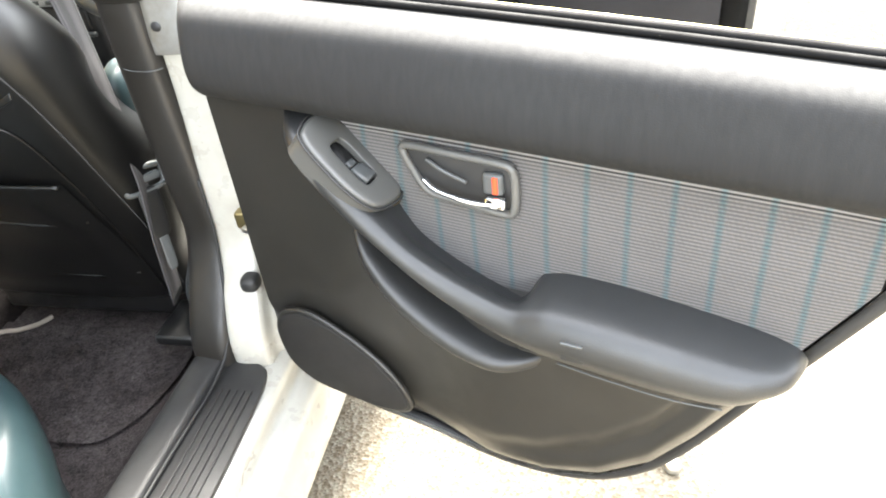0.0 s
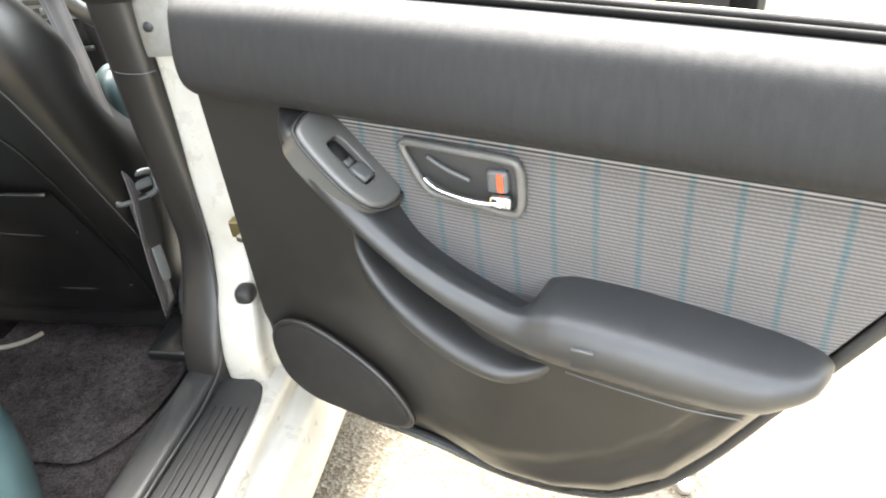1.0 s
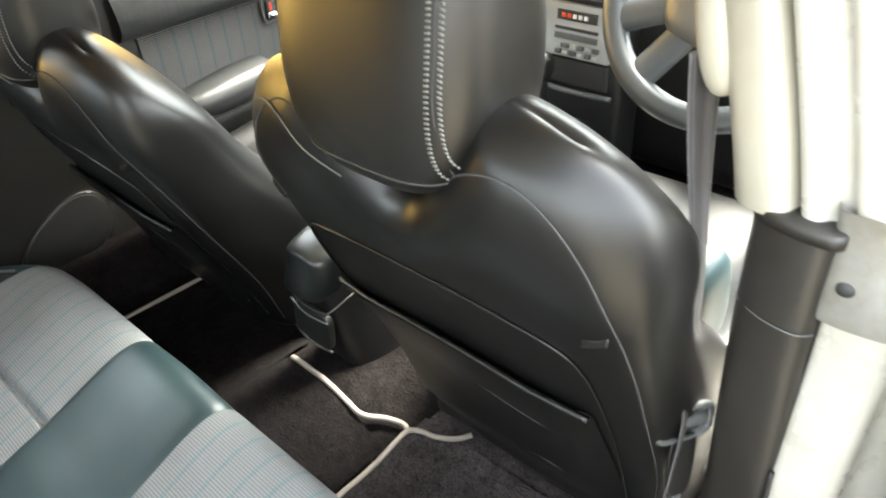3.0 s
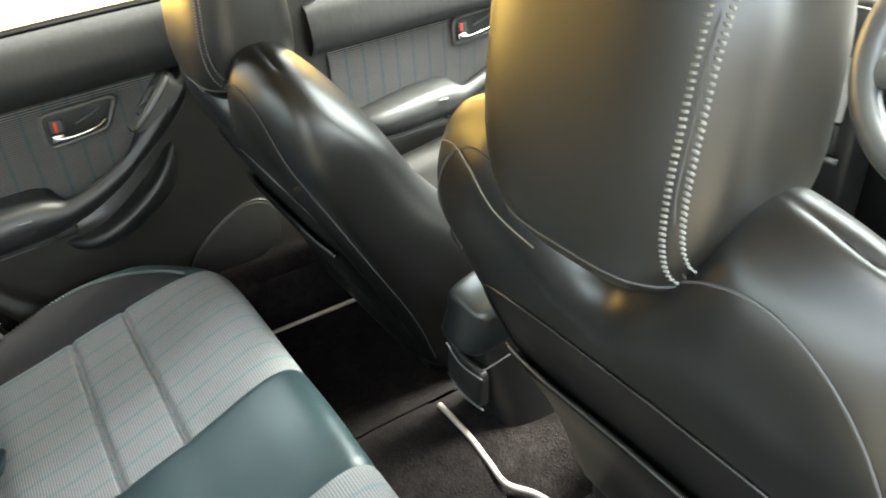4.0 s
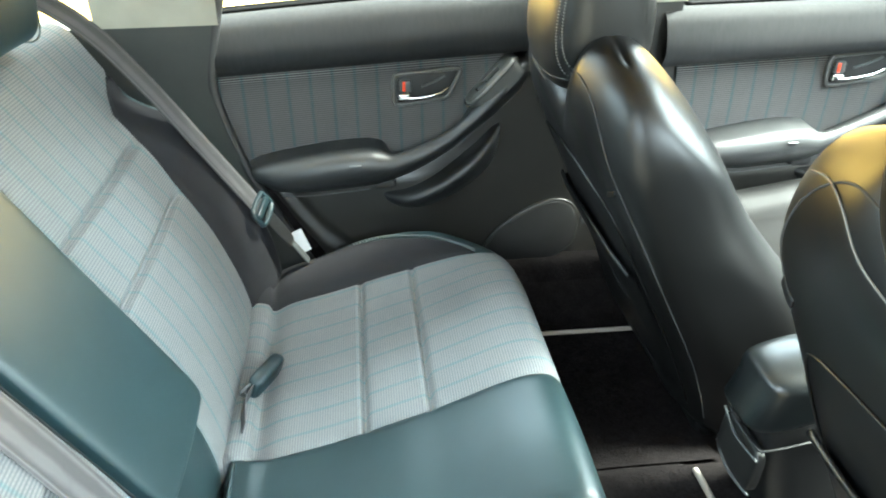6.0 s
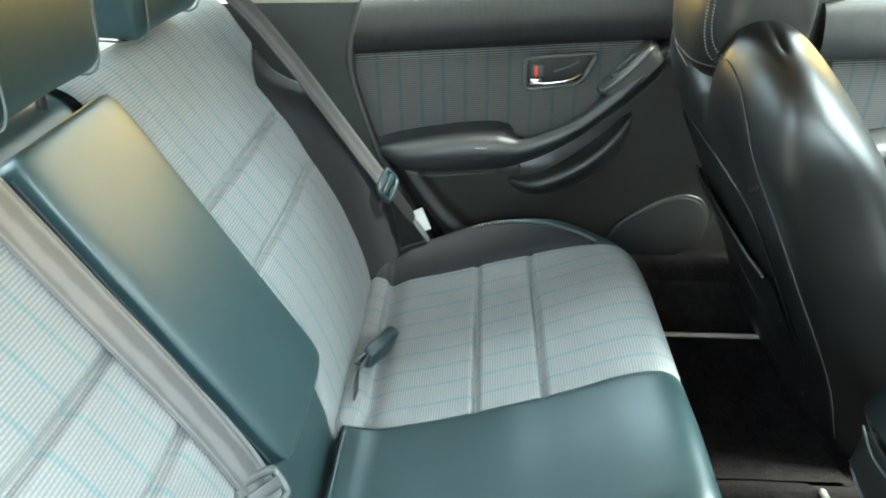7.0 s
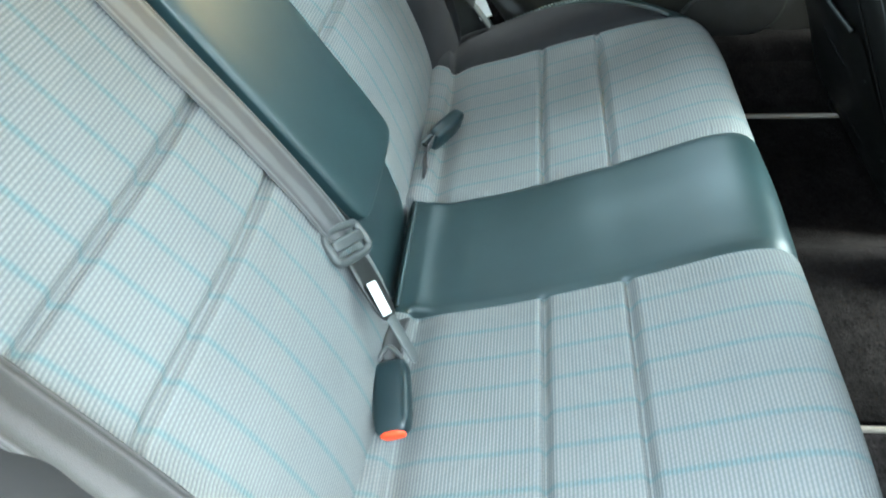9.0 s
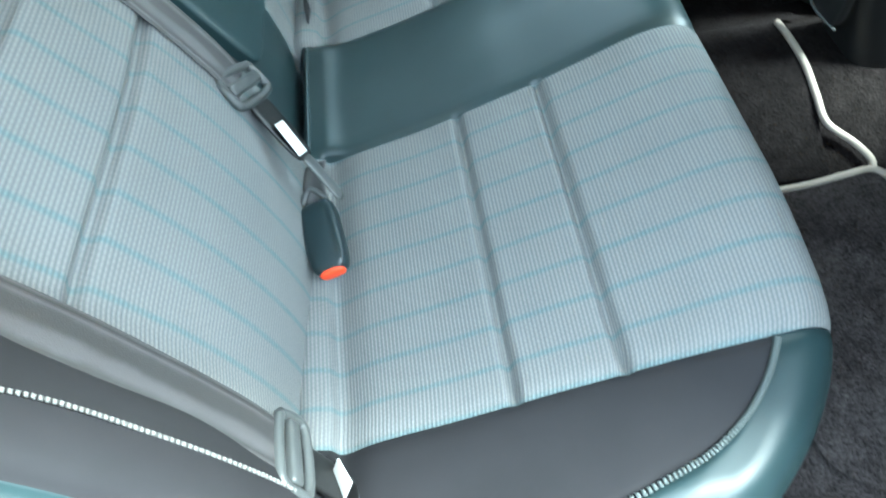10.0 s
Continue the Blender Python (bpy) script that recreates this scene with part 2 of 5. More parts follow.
def spline(pts, t):
    """A smooth curve through pts (tuples of any length) at t in 0..1."""
    n = len(pts) - 1
    x = min(max(t, 0.0), 1.0) * n
    i = min(int(x), n - 1)
    f = x - i
    p0, p1, p2, p3 = pts[max(i - 1, 0)], pts[i], pts[i + 1], pts[min(i + 2, n)]
    return tuple(0.5 * (2 * b + (c - a) * f + (2 * a - 5 * b + 4 * c - d) * f * f + (3 * b - a - 3 * c + d) * f ** 3)
                 for a, b, c, d in zip(p0, p1, p2, p3))


def lerp_at(table, x):
    """Piecewise linear through (x, value) pairs."""
    if x <= table[0][0]:
        return table[0][1]
    for (a, va), (b, vb) in zip(table, table[1:]):
        if x <= b:
            return va + (vb - va) * (x - a) / (b - a)
    return table[-1][1]


def ease(a, b, x):
    t = min(max((x - a) / (b - a), 0.0), 1.0)
    return t * t * (3 - 2 * t)


def sgnpow(v, p):
    return math.copysign(abs(v) ** p, v)


def tube(pts, r, segs=8, steps=None, flat=1.0):
    """A round rope through pts, smooth, with closed ends."""
    pts = [Vector(p) for p in pts]
    n = steps or 6 * (len(pts) - 1)
    line = [Vector(spline([tuple(p) for p in pts], k / n)) for k in range(n + 1)]
    bm = bmesh.new()
    rings = []
    up = Vector((0.13, 0.21, 1.0)).normalized()
    for k, p in enumerate(line):
        d = (line[min(k + 1, n)] - line[max(k - 1, 0)]).normalized()
        a = d.cross(up)
        a = a.normalized() if a.length > 0.05 else d.orthogonal().normalized()
        b = d.cross(a)
        rings.append([bm.verts.new(p + r * (math.cos(w) * a + flat * math.sin(w) * b)) for w in (2 * math.pi * i / segs for i in range(segs))])
    for r0, r1 in zip(rings, rings[1:]):
        for i in range(segs):
            k = (i + 1) % segs
            bm.faces.new((r0[i], r0[k], r1[k], r1[i]))
    bm.faces.new(rings[0][::-1])
    bm.faces.new(rings[-1])
    return bm


def ribbon(pts, across, width, thick=0.0014, steps=40):
    """A strap along pts; across gives its width direction (one vector or one a point)."""
    n = steps
    acr = across if isinstance(across[0], (tuple, Vector)) else [across] * len(pts)
    pts, acr = [tuple(p) for p in pts], [tuple(a) for a in acr]

    def f(u, v):
        p, a = Vector(spline(pts, v)), Vector(spline(acr, v)).normalized()
        d = (Vector(spline(pts, min(v + 0.02, 1))) - Vector(spline(pts, max(v - 0.02, 0)))).normalized()
        nrm = a.cross(d)
        w = 2 * math.pi * u
        return p + a * (width / 2 * sgnpow(math.cos(w), 0.35)) + nrm * (thick * sgnpow(math.sin(w), 0.6))

    return grid(f, 24, n, uv=lambda u, v: (width * 0.5 * math.cos(2 * math.pi * u), v), wrap=True, cap=True)


def box(sx, sy, sz, bevel=0.004, at=(0, 0, 0), segments=2, m=None):
    bm = bmesh.new()
    bmesh.ops.create_cube(bm, size=1.0)
    bmesh.ops.scale(bm, vec=(sx, sy, sz), verts=bm.verts)
    if bevel > 0:
        bmesh.ops.bevel(bm, geom=bm.edges[:], offset=min(bevel, 0.45 * min(sx, sy, sz)), segments=segments, profile=0.6, affect="EDGES")
    bmesh.ops.translate(bm, vec=at, verts=bm.verts)
    if m is not None:
        bm.transform(m)
    return bm


def pillow(wx, wy, wz, p=3.0, q=3.0, n=28, m=None, shape=None):
    """A stuffed block: a superellipsoid with half sizes, reshaped by shape(x, y, z)."""
    def f(u, v):
        a, b = 2 * math.pi * u, math.pi * (v - 0.5)
        cb, sb = sgnpow(math.cos(b), 2 / q), sgnpow(math.sin(b), 2 / q)
        x, y, z = wx * sgnpow(math.cos(a), 2 / p) * cb, wy * sgnpow(math.sin(a), 2 / p) * cb, wz * sb
        if shape:
            x, y, z = shape(x, y, z)
        return Vector((x, y, z))

    bm = grid(f, 2 * n, n, wrap=True)
    bmesh.ops.remove_doubles(bm, verts=bm.verts, dist=1e-5)
    if m is not None:
        bm.transform(m)
    return bm


def slab(outline, depth, to3d, bevel=0.0, seg=2):
    """A plate with a 2D outline, depth thick; to3d(a, b, d) places it."""
    bm = bmesh.new()
    vs = [bm.verts.new((a, b, 0)) for a, b in outline]
    face = bm.faces.new(vs)
    geo = bmesh.ops.extrude_face_region(bm, geom=[face])
    top = [v for v in geo["geom"] if isinstance(v, bmesh.types.BMVert)]
    bmesh.ops.translate(bm, vec=(0, 0, depth), verts=top)
    if bevel:
        edges = [e for e in bm.edges if all(v.co.z > depth * 0.5 for v in e.verts)]
        bmesh.ops.bevel(bm, geom=edges, offset=bevel, segments=seg, profile=0.5, affect="EDGES")
    for v in bm.verts:
        v.co = Vector(to3d(*v.co))
    return bm


def closed(pts, n):
    """n points of a smooth closed outline through pts."""
    m = len(pts)
    out = []
    for k in range(n):
        x = k / n * m
        i, f = int(x), x - int(x)
        q = [pts[(i + j) % m] for j in (-1, 0, 1, 2)]
        out.append(tuple(0.5 * (2 * b + (c - a) * f + (2 * a - 5 * b + 4 * c - d) * f * f + (3 * b - a - 3 * c + d) * f ** 3) for a, b, c, d in zip(*q)))
    return out


def stitch_row(pts, n, w=0.0032, h=0.0014):
    """A row of short thread stitches along a smooth line."""
    pts = [tuple(p) for p in pts]
    bm = bmesh.new()
    for k in range(n):
        p, q = Vector(spline(pts, (k + 0.15) / n)), Vector(spline(pts, (k + 0.75) / n))
        d = (q - p)
        side = d.cross(Vector((0.2, 0.3, 1))).normalized() * w * 0.4
        up = side.cross(d).normalized() * h
        ring = [p - side, p + side, q + side * 1.2, q - side * 0.6]
        lo = [bm.verts.new(v - up) for v in ring]
        hi = [bm.verts.new(v + up) for v in ring]
        bm.faces.new(hi)
        bm.faces.new(lo[::-1])
        for i in range(4):
            j = (i + 1) % 4
            bm.faces.new((lo[i], lo[j], hi[j], hi[i]))
    return bm


# ---- ground ----
def ground_sheet():
    def f(u, v):
        a, r = 2 * math.pi * u, 900 * v ** 5 + 0.01 + 3 * v
        return Vector((r * math.cos(a), r * math.sin(a), 0.0))

    return tagged(mesh_object("ground", grid(f, 48, 24, wrap=True, cap=False), GROUND), "sunlit weathered pale concrete ground with exposed stones", "ground", kind="structure")


ground_sheet()
verge = grid(lambda u, v: Vector((1.3 + 14 * u, 2.05 + 0.12 * math.sin(5 * u) + 16 * v, 0.004)), 20, 12)
tagged(mesh_object("gravel_road", verge, VERGE), "dull grey-green gravel beyond the concrete", "road", kind="structure")


def earth_bank(u, v):
    """Bare earth beside the far side of the car, rising to a dry bank."""
    x, y = -2.1 - 26 * v ** 1.5, -22 + 44 * u
    x -= 0.12 * math.sin(1.7 * y) * (1 - v)
    rise = 5.4 * ease(-4.8, -12.0, x) * (1 + 0.16 * noise.noise((0.2 * x, 0.17 * y, 3)))
    return Vector((x, y, 0.005 + rise + 0.06 * max(0.0, noise.noise((0.9 * x, 0.9 * y, 1))) * ease(-3.5, -5.0, x)))


tagged(mesh_object("earth_bank", grid(earth_bank, 88, 60), EARTH), "dry tan earth rising to a bank beyond the car", "earth bank", kind="structure")


# added wall, out of view, that holds back low light from the near side
BLOCKER_GREY = paint("blocker_grey", (0.20, 0.19, 0.175), 0.9, 0.3)
tagged(mesh_object("wall_light_block", box(0.25, 13.0, 1.9, 0.01, (4.4, -5.2, 0.95)), BLOCKER_GREY, False), "plain grey wall out of view, added to block low light from the near side", "wall", kind="structure")


# ---- car body ----
body = thing("car_body", pose(0, 0, 0), "white car body seen from inside, both near doors open", "car", kind="structure")
HX, HY, HALF = 0.789, 0.307, 0.69


def floor_z(x, y):
    hump = 0.085 * math.exp(-(abs(x + 0.005) / 0.115) ** 3.2)
    side = 0.06 * ease(0.56, 0.66, abs(x))
    return 0.338 + hump + side


part("floor_pan", grid(lambda u, v: Vector((-0.69 + 0.855 * u, -0.2 + 1.7 * v, floor_z(-0.69 + 0.855 * u, 0))), 60, 40), CARPET, body, "dark worn carpet over the floor and tunnel")
part("footwell_carpet", grid(lambda u, v: Vector((0.165 + 0.525 * u, -0.2 + 1.7 * v, floor_z(0.165 + 0.525 * u, 0))), 36, 40), DUSTY_LIT_PILE, body, "dusty grey-brown footwell carpet, paler for the daylight on it")
part("underbody", box(1.36, 4.0, 0.06, 0.01, (0, 0.3, 0.26)), DARK, body)


def strip(name, section, y0, y1, material, label="", bend=None, n=30):
    """A long profile section ((x, z) points) along y."""
    def f(u, v):
        x, z = spline(section, u)
        y = y0 + (y1 - y0) * v
        dx, dz = bend(v) if bend else (0, 0)
        return Vector((x + dx, y, z + dz))
    return part(name, grid(f, 6 * len(section), n), material, body, label)


for s in (1, -1):
    strip("sill", [(s * 0.706, 0.30), (s * 0.708, 0.395), (s * 0.722, 0.408), (s * 0.785, 0.404), (s * 0.80, 0.392), (s * 0.80, 0.36), (s * 0.835, 0.345), (s * 0.838, 0.24), (s * 0.80, 0.2)], -0.35, 1.5, WHITE, "white painted door sill")
part("sill_plate", slab(closed([(0.694, -0.30), (0.694, 0.0), (0.694, 0.21), (0.716, 0.222), (0.76, 0.208), (0.778, 0.188), (0.786, 0.12), (0.79, -0.1), (0.79, -0.30), (0.74, -0.31)], 60), 0.006, lambda a, b, d: (a, b, 0.408 + d), 0.002), RUBBER, body, "black ribbed plastic sill plate")
for k in range(5):
    part("rib", box(0.0035, 0.40, 0.003, 0.001, (0.722 + 0.012 * k, -0.05, 0.4155)), RUBBER, body)
for s in (1, -1):
    strip("sill_trim", [(s * 0.628, 0.352), (s * 0.64, 0.40), (s * 0.655, 0.425), (s * 0.69, 0.43), (s * 0.703, 0.425), (s * 0.704, 0.40)], -0.30, 0.33, RUBBER if s > 0 else CARPET, "scuffed dark sill trim")
    strip("sill_carpet", [(s * 0.60, 0.34), (s * 0.625, 0.37), (s * 0.64, 0.41), (s * 0.70, 0.418)], 0.33, 1.3, DUSTY_LIT_PILE, "dusty carpet up to the sill, in the paler daylit pile")


def b_pillar(s):
    """Trim inside, painted jamb outside, cream upper cover; grows from the sill to the roof rail."""
    def post(profile, z0, z1, lean):
        def f(u, v):
            z = z0 + (z1 - z0) * v
            x, y = spline(profile, u)
            return Vector((s * (x - lean(z) + (0.0 if s > 0 else 0.03)), y, z))
        return f
    lean = lambda z: 0.32 * max(0, z - 0.95) ** 1.15 + 0.02 * ease(0.7, 0.95, z)
    flare = lambda z: 0.10 * ease(0.62, 0.42, z)

    def trim(u, v):
        z = 0.405 + 0.557 * v
        x, y = spline([(0.632, 0.40), (0.628, 0.335), (0.636, 0.302), (0.66, 0.290), (0.69, 0.286), (0.703, 0.296), (0.705, 0.32)], u)
        return Vector((s * (x + (0.012 if s > 0 else 0.06) + 0.012 * (ease(0.9, 0.5, z) - 1)), y - flare(z) * 0.9, z))
    part("pillar_trim", grid(trim, 36, 40), TRIM, body, "brown-grey plastic pillar trim")
    part("trim_cap", slab(closed([(0.632, 0.40), (0.628, 0.33), (0.64, 0.296), (0.69, 0.284), (0.71, 0.30), (0.70, 0.40)], 30), 0.012, lambda a, b, d: (s * (a if s > 0 else a + 0.045), b, 0.955 + d), 0.004), TRIM, body)
    part("seam", tube([(s * 0.632, 0.304, 0.868), (s * 0.66, 0.2885, 0.866), (s * 0.692, 0.284, 0.866), (s * 0.706, 0.295, 0.866)], 0.0008), GREY_PLASTIC, body)

    def jamb(u, v):
        z = 0.30 + 0.60 * v
        x, y = spline([(0.706, 0.31), (0.707, 0.292), (0.725, 0.288), (0.752, 0.291), (0.764, 0.30), (0.768, 0.33), (0.80, 0.345), (0.83, 0.36), (0.835, 0.45)], u)
        return Vector((s * (x + 0.012 * ease(0.7, 0.35, z)), y - 0.75 * flare(z) + 0.01 * math.sin(9 * z), z))
    part("pillar_jamb", grid(jamb, 40, 40), WHITE, body, "white painted pillar jamb")

    def collar(u, v):
        z = 0.885 + 0.10 * v
        x, y = spline([(0.700, 0.31), (0.703, 0.296), (0.722, 0.293), (0.752, 0.296), (0.768, 0.304), (0.772, 0.315), (0.765, 0.33)], u)
        return Vector((s * (x - 0.12 * max(0, z - 0.93)), y + 0.004 * math.sin(40 * z), z))
    part("sealer_patch", grid(collar, 40, 14), PRIMER, body, "grey sealed metal patch of the pillar")
    part("hole", pillow(0.008, 0.004, 0.007, 2, 2, 8, pose(s * 0.718, 0.2915, 0.922)), RUBBER, body)

    for nm, prof, mat, lab in (
        ("upper_cover", [(0.633, 0.39), (0.63, 0.33), (0.64, 0.303), (0.665, 0.294), (0.682, 0.30), (0.69, 0.33)], CREAM, "cream upper pillar cover"),
        ("upper_jamb", [(0.69, 0.335), (0.692, 0.305), (0.705, 0.30), (0.716, 0.31), (0.728, 0.312), (0.736, 0.301), (0.752, 0.304), (0.764, 0.325), (0.768, 0.38)], WHITE, "white painted upper pillar")):
        part(nm, grid(post(prof, 0.962, 1.36, lean), 40, 16), mat, body, lab)
    part("seal", tube([(s * 0.708, 0.285, 0.70), (s * 0.712, 0.272, 0.6), (s * 0.714, 0.225, 0.47), (s * 0.71, 0.16, 0.425), (s * 0.705, 0.0, 0.42), (s * 0.703, -0.3, 0.42)], 0.0026), RUBBER, body, "black rubber door seal")


b_pillar(1)
b_pillar(-1)

# striker and check strap of the near pillar
striker = thing("door_check_strap", pose(0.764, 0.275, 0.64), "brass-coloured steel door check strap on the white pillar", "car part")
part("bracket", box(0.02, 0.03, 0.026, 0.003, (0.0, 0.012, 0)), BRASS, striker)
part("arm", box(0.05, 0.02, 0.009, 0.002, (0.035, -0.005, -0.004), m=pose(0, 0, 0, 0, 8, -18)), STEEL, striker)
stop = thing("door_stop", pose(0.762, 0.25, 0.545), "black rubber door stop on the white pillar", "car part")
part("buffer", pillow(0.014, 0.016, 0.013, 3, 3, 10), RUBBER, stop)


def shell():
    """Roof, headliner, rails, rear pillars and window openings."""
    def roof(z0, inset):
        def f(u, v):
            x = -1 + 2 * u
            y = -0.70 + 1.48 * v
            crown = z0 + 0.05 * (1 - abs(x) ** 2.4) - 0.05 * ((v - 0.5) * 2) ** 2
            return Vector(((0.60 - inset) * x, y, crown))
        return f
    part("roof", grid(roof(1.395, 0.0), 30, 24), WHITE, body, "white roof skin")
    part("headliner", grid(roof(1.372, 0.01), 30, 24), HEADLINER, body, "tan cloth headliner")
    for s in (1, -1):
        strip("roof_rail", [(s * 0.575, 1.375), (s * 0.575, 1.345), (s * 0.60, 1.335), (s * 0.635, 1.345), (s * 0.64, 1.375), (s * 0.61, 1.40), (s * 0.585, 1.40)], -0.72, 0.8, WHITE, "", lambda v: (0, -0.05 * ((v - 0.5) * 2) ** 2))

    for s in (1, -1):
        # rear quarter: trim behind the seat, up to the roof
        def quarter(u, v):
            z = 0.42 + 0.53 * v
            y = lerp_at([(0.42, -0.30), (0.49, -0.335), (0.65, -0.413), (0.76, -0.448), (0.85, -0.466), (0.95, -0.44)], z)
            return Vector((s * (0.652 - 0.02 * v), y - 0.6 * u, z))
        part("quarter_trim", grid(quarter, 12, 20), QUARTER, body, "dark olive-grey plastic rear quarter trim")
        part("quarter_seal", tube([(s * 0.652, lerp_at([(0.42, -0.30), (0.49, -0.335), (0.65, -0.413), (0.76, -0.448), (0.85, -0.466), (0.95, -0.44), (1.0, -0.425)], z), z) for z in (0.42, 0.5, 0.58, 0.66, 0.74, 0.82, 0.88, 0.95, 1.0)], 0.011), RUBBER, body, "black rubber door seal")
        def c_pillar(u, v):
            z = 0.95 + 0.40 * v
            return Vector((s * (0.632 - 0.06 * v), -0.43 + 0.02 * v - 0.20 * u, z))
        part("c_pillar_cover", grid(c_pillar, 8, 10), CREAM, body, "cream rear pillar cover")
        side_glass = part("quarter_glass", grid(lambda u, v: Vector((s * (0.634 - 0.06 * v), -0.63 + 0.02 * v - (0.56 - 0.46 * v) * u, 0.955 + 0.40 * v)), 4, 4), GLASS, body)
        side_glass.visible_shadow = False

    for s in (1, -1):
        part("wheel_arch_liner", box(0.06, 0.9, 0.42, 0.02, (s * 0.704, -0.74, 0.42)), CARPET, body, "dark carpeted wheel arch")
        part("body_side", box(0.03, 1.3, 0.66, 0.02, (s * 0.80, -1.0, 0.60)), WHITE, body, "white rear body side")

    def rear_wall(u, v):
        return Vector((-0.66 + 1.32 * u, lerp_at([(0, -0.60), (0.7, -0.78), (0.72, -0.8), (1, -1.15)], v), lerp_at([(0, 0.40), (0.7, 0.90), (0.72, 0.93), (1, 0.95)], v)))
    part("parcel_shelf", grid(rear_wall, 6, 30), DARK, body, "dark parcel shelf and rear bulkhead")

    def firewall(u, v):
        return Vector((-0.70 + 1.40 * u, 1.5, 0.3 + 0.6 * v))
    part("firewall", grid(firewall, 4, 4), DARK, body)
    for s in (1, -1):
        # front body side: painted hinge pillar and kick panel
        def hinge_post(u, v):
            z = 0.30 + 0.62 * v
            x, y = spline([(0.60, 1.34), (0.61, 1.27), (0.66, 1.255), (0.70, 1.255), (0.735, 1.27), (0.745, 1.30), (0.80, 1.33), (0.83, 1.42)], u)
            return Vector((s * x, y, z))
        part("hinge_post", grid(hinge_post, 30, 12), WHITE, body, "white painted hinge pillar")
        part("fender", grid(lambda u, v: Vector((s * 0.832, 1.42 + 0.9 * u, 0.25 + 0.65 * v)), 4, 6), WHITE, body)
        part("windshield_pillar", tube([(s * 0.72, 1.30, 0.92), (s * 0.66, 0.98, 1.18), (s * 0.60, 0.72, 1.345)], 0.03), CREAM, body)
    part("hood", grid(lambda u, v: Vector((-0.83 + 1.66 * u, 1.42 + 0.95 * v, 0.93 - 0.16 * v - 0.04 * (2 * u - 1) ** 2)), 10, 8), WHITE, body)
    wind = part("windshield", grid(lambda u, v: Vector(((-1 + 2 * u) * (0.70 - 0.11 * v), 1.33 - 0.58 * v, 0.93 + 0.42 * v)), 8, 8), GLASS, body)
    rear = part("rear_window", grid(lambda u, v: Vector(((-1 + 2 * u) * (0.60 - 0.05 * v), -1.20 + 0.50 * v, 0.955 + 0.40 * v)), 8, 8), GLASS, body)
    for o in (wind, rear):
        o.visible_shadow = False


shell()


# ---- doors ----
def car_door(side, at, front=False, label="", group="car doors"):
    """A frameless door. u runs back from the hinge, v is the height, d stands proud of the cloth into the cabin."""
    du, end = (0.17, 0.20) if front else (0.0, 0.0)
    door = thing("car_door", at, label, "car door", group)

    def P3(u, v, d):
        return Vector((side * (HALF - d - HX), -u, v))

    def U(u):
        return u + du * ease(0.1, 0.4, u)

    low = [(0.05, 0.50), (0.062, 0.465), (0.10, 0.412), (0.19, 0.392), (0.28, 0.382), (0.385, 0.362), (0.47, 0.366), (0.54, 0.39), (0.60, 0.44), (0.645, 0.505), (0.69, 0.585), (0.735, 0.665), (0.79, 0.762), (0.84, 0.86), (0.865, 0.95)]
    if front:
        low = [(0.05, 0.50), (0.08, 0.42), (0.16, 0.38), (0.4, 0.36), (0.7, 0.36), (0.87, 0.37), (0.93, 0.42), (0.955, 0.60), (0.965, 0.95)]
    tip = low[-1][0]

    def bottom(u):
        return lerp_at(low, u)

    def pad_line(u):
        return 0.882 - 0.045 * u if not front else 0.862 - 0.03 * u

    def belt(u):
        return 0.987 - 0.036 * (u / 0.75) ** 1.5 if not front else 0.95 - 0.012 * u

    # lower panel
    def relief(u, v):
        a = pad_line(u) - v
        edge = min(1.0, max(0.0, (v - bottom(u)) / 0.06))
        bulge = 0.030 * ease(0.16, 0.24, a) * ease(0.26, 0.42, u) * edge ** 0.5
        crease = -0.016 * ease(0.035, 0.0, abs(v - (bottom(u) + 0.045 + 0.05 * ease(0.3, 0.62, u)))) * ease(0.3, 0.45, u) if not front else 0.0
        return -0.005 + bulge + 0.5 * crease - 0.02 * (1 - edge) ** 2

    def lower(p, q):
        u = 0.05 + (tip - 0.05) * p
        b = min(bottom(u), pad_line(u) - 0.003)
        v = b + (pad_line(u) - b) * q
        return P3(u, v, relief(u, v))
    # the near front door takes a near-black copy, its shade put into the colour
    part("lower_panel", grid(lower, 120, 80), BLACK_AND_SHADE if front and side > 0 else PANEL, door, "dark grey moulded plastic panel")

    # padded top
    def top(p, q):
        u = 0.064 + (tip - 0.059) * p
        lo, hi = pad_line(u), belt(u)
        prof = spline([(0.0, -0.004), (0.01, 0.012), (0.06, 0.028), (0.22, 0.042), (0.42, 0.0435), (0.66, 0.0375), (0.87, 0.0285), (0.965, 0.014), (1.0, -0.006), (0.99, -0.04)], q)
        ends = ease(0.0, 0.02, p) * 0.6 + 0.4
        return P3(u, lo + (hi - lo) * prof[0], prof[1] * ends)
    part("top_pad", grid(top, 80, 48), BLACK_AND_SHADE if front and side > 0 else PAD, door, "soft grey vinyl top pad")
    part("belt_seal", tube([P3(0.07 + (tip - 0.12) * k / 8, belt(0.07 + (tip - 0.12) * k / 8) + 0.003, -0.024) for k in range(9)], 0.0042), BLACK_AND_SHADE, door, "black window belt strip")
    part("belt_rubber", tube([P3(0.06 + (tip - 0.09) * k / 8, belt(0.06 + (tip - 0.09) * k / 8) + 0.004, -0.037) for k in range(9)], 0.0055), BLACK_AND_SHADE, door)

    # cloth insert, bounded below by the armrest line
    arm_line = [(0.20, 0.80), (0.27, 0.735), (0.316, 0.695), (0.367, 0.665), (0.423, 0.655), (0.46, 0.66), (0.49, 0.68), (0.60, 0.68), (0.72, 0.665), (0.78, 0.70)]
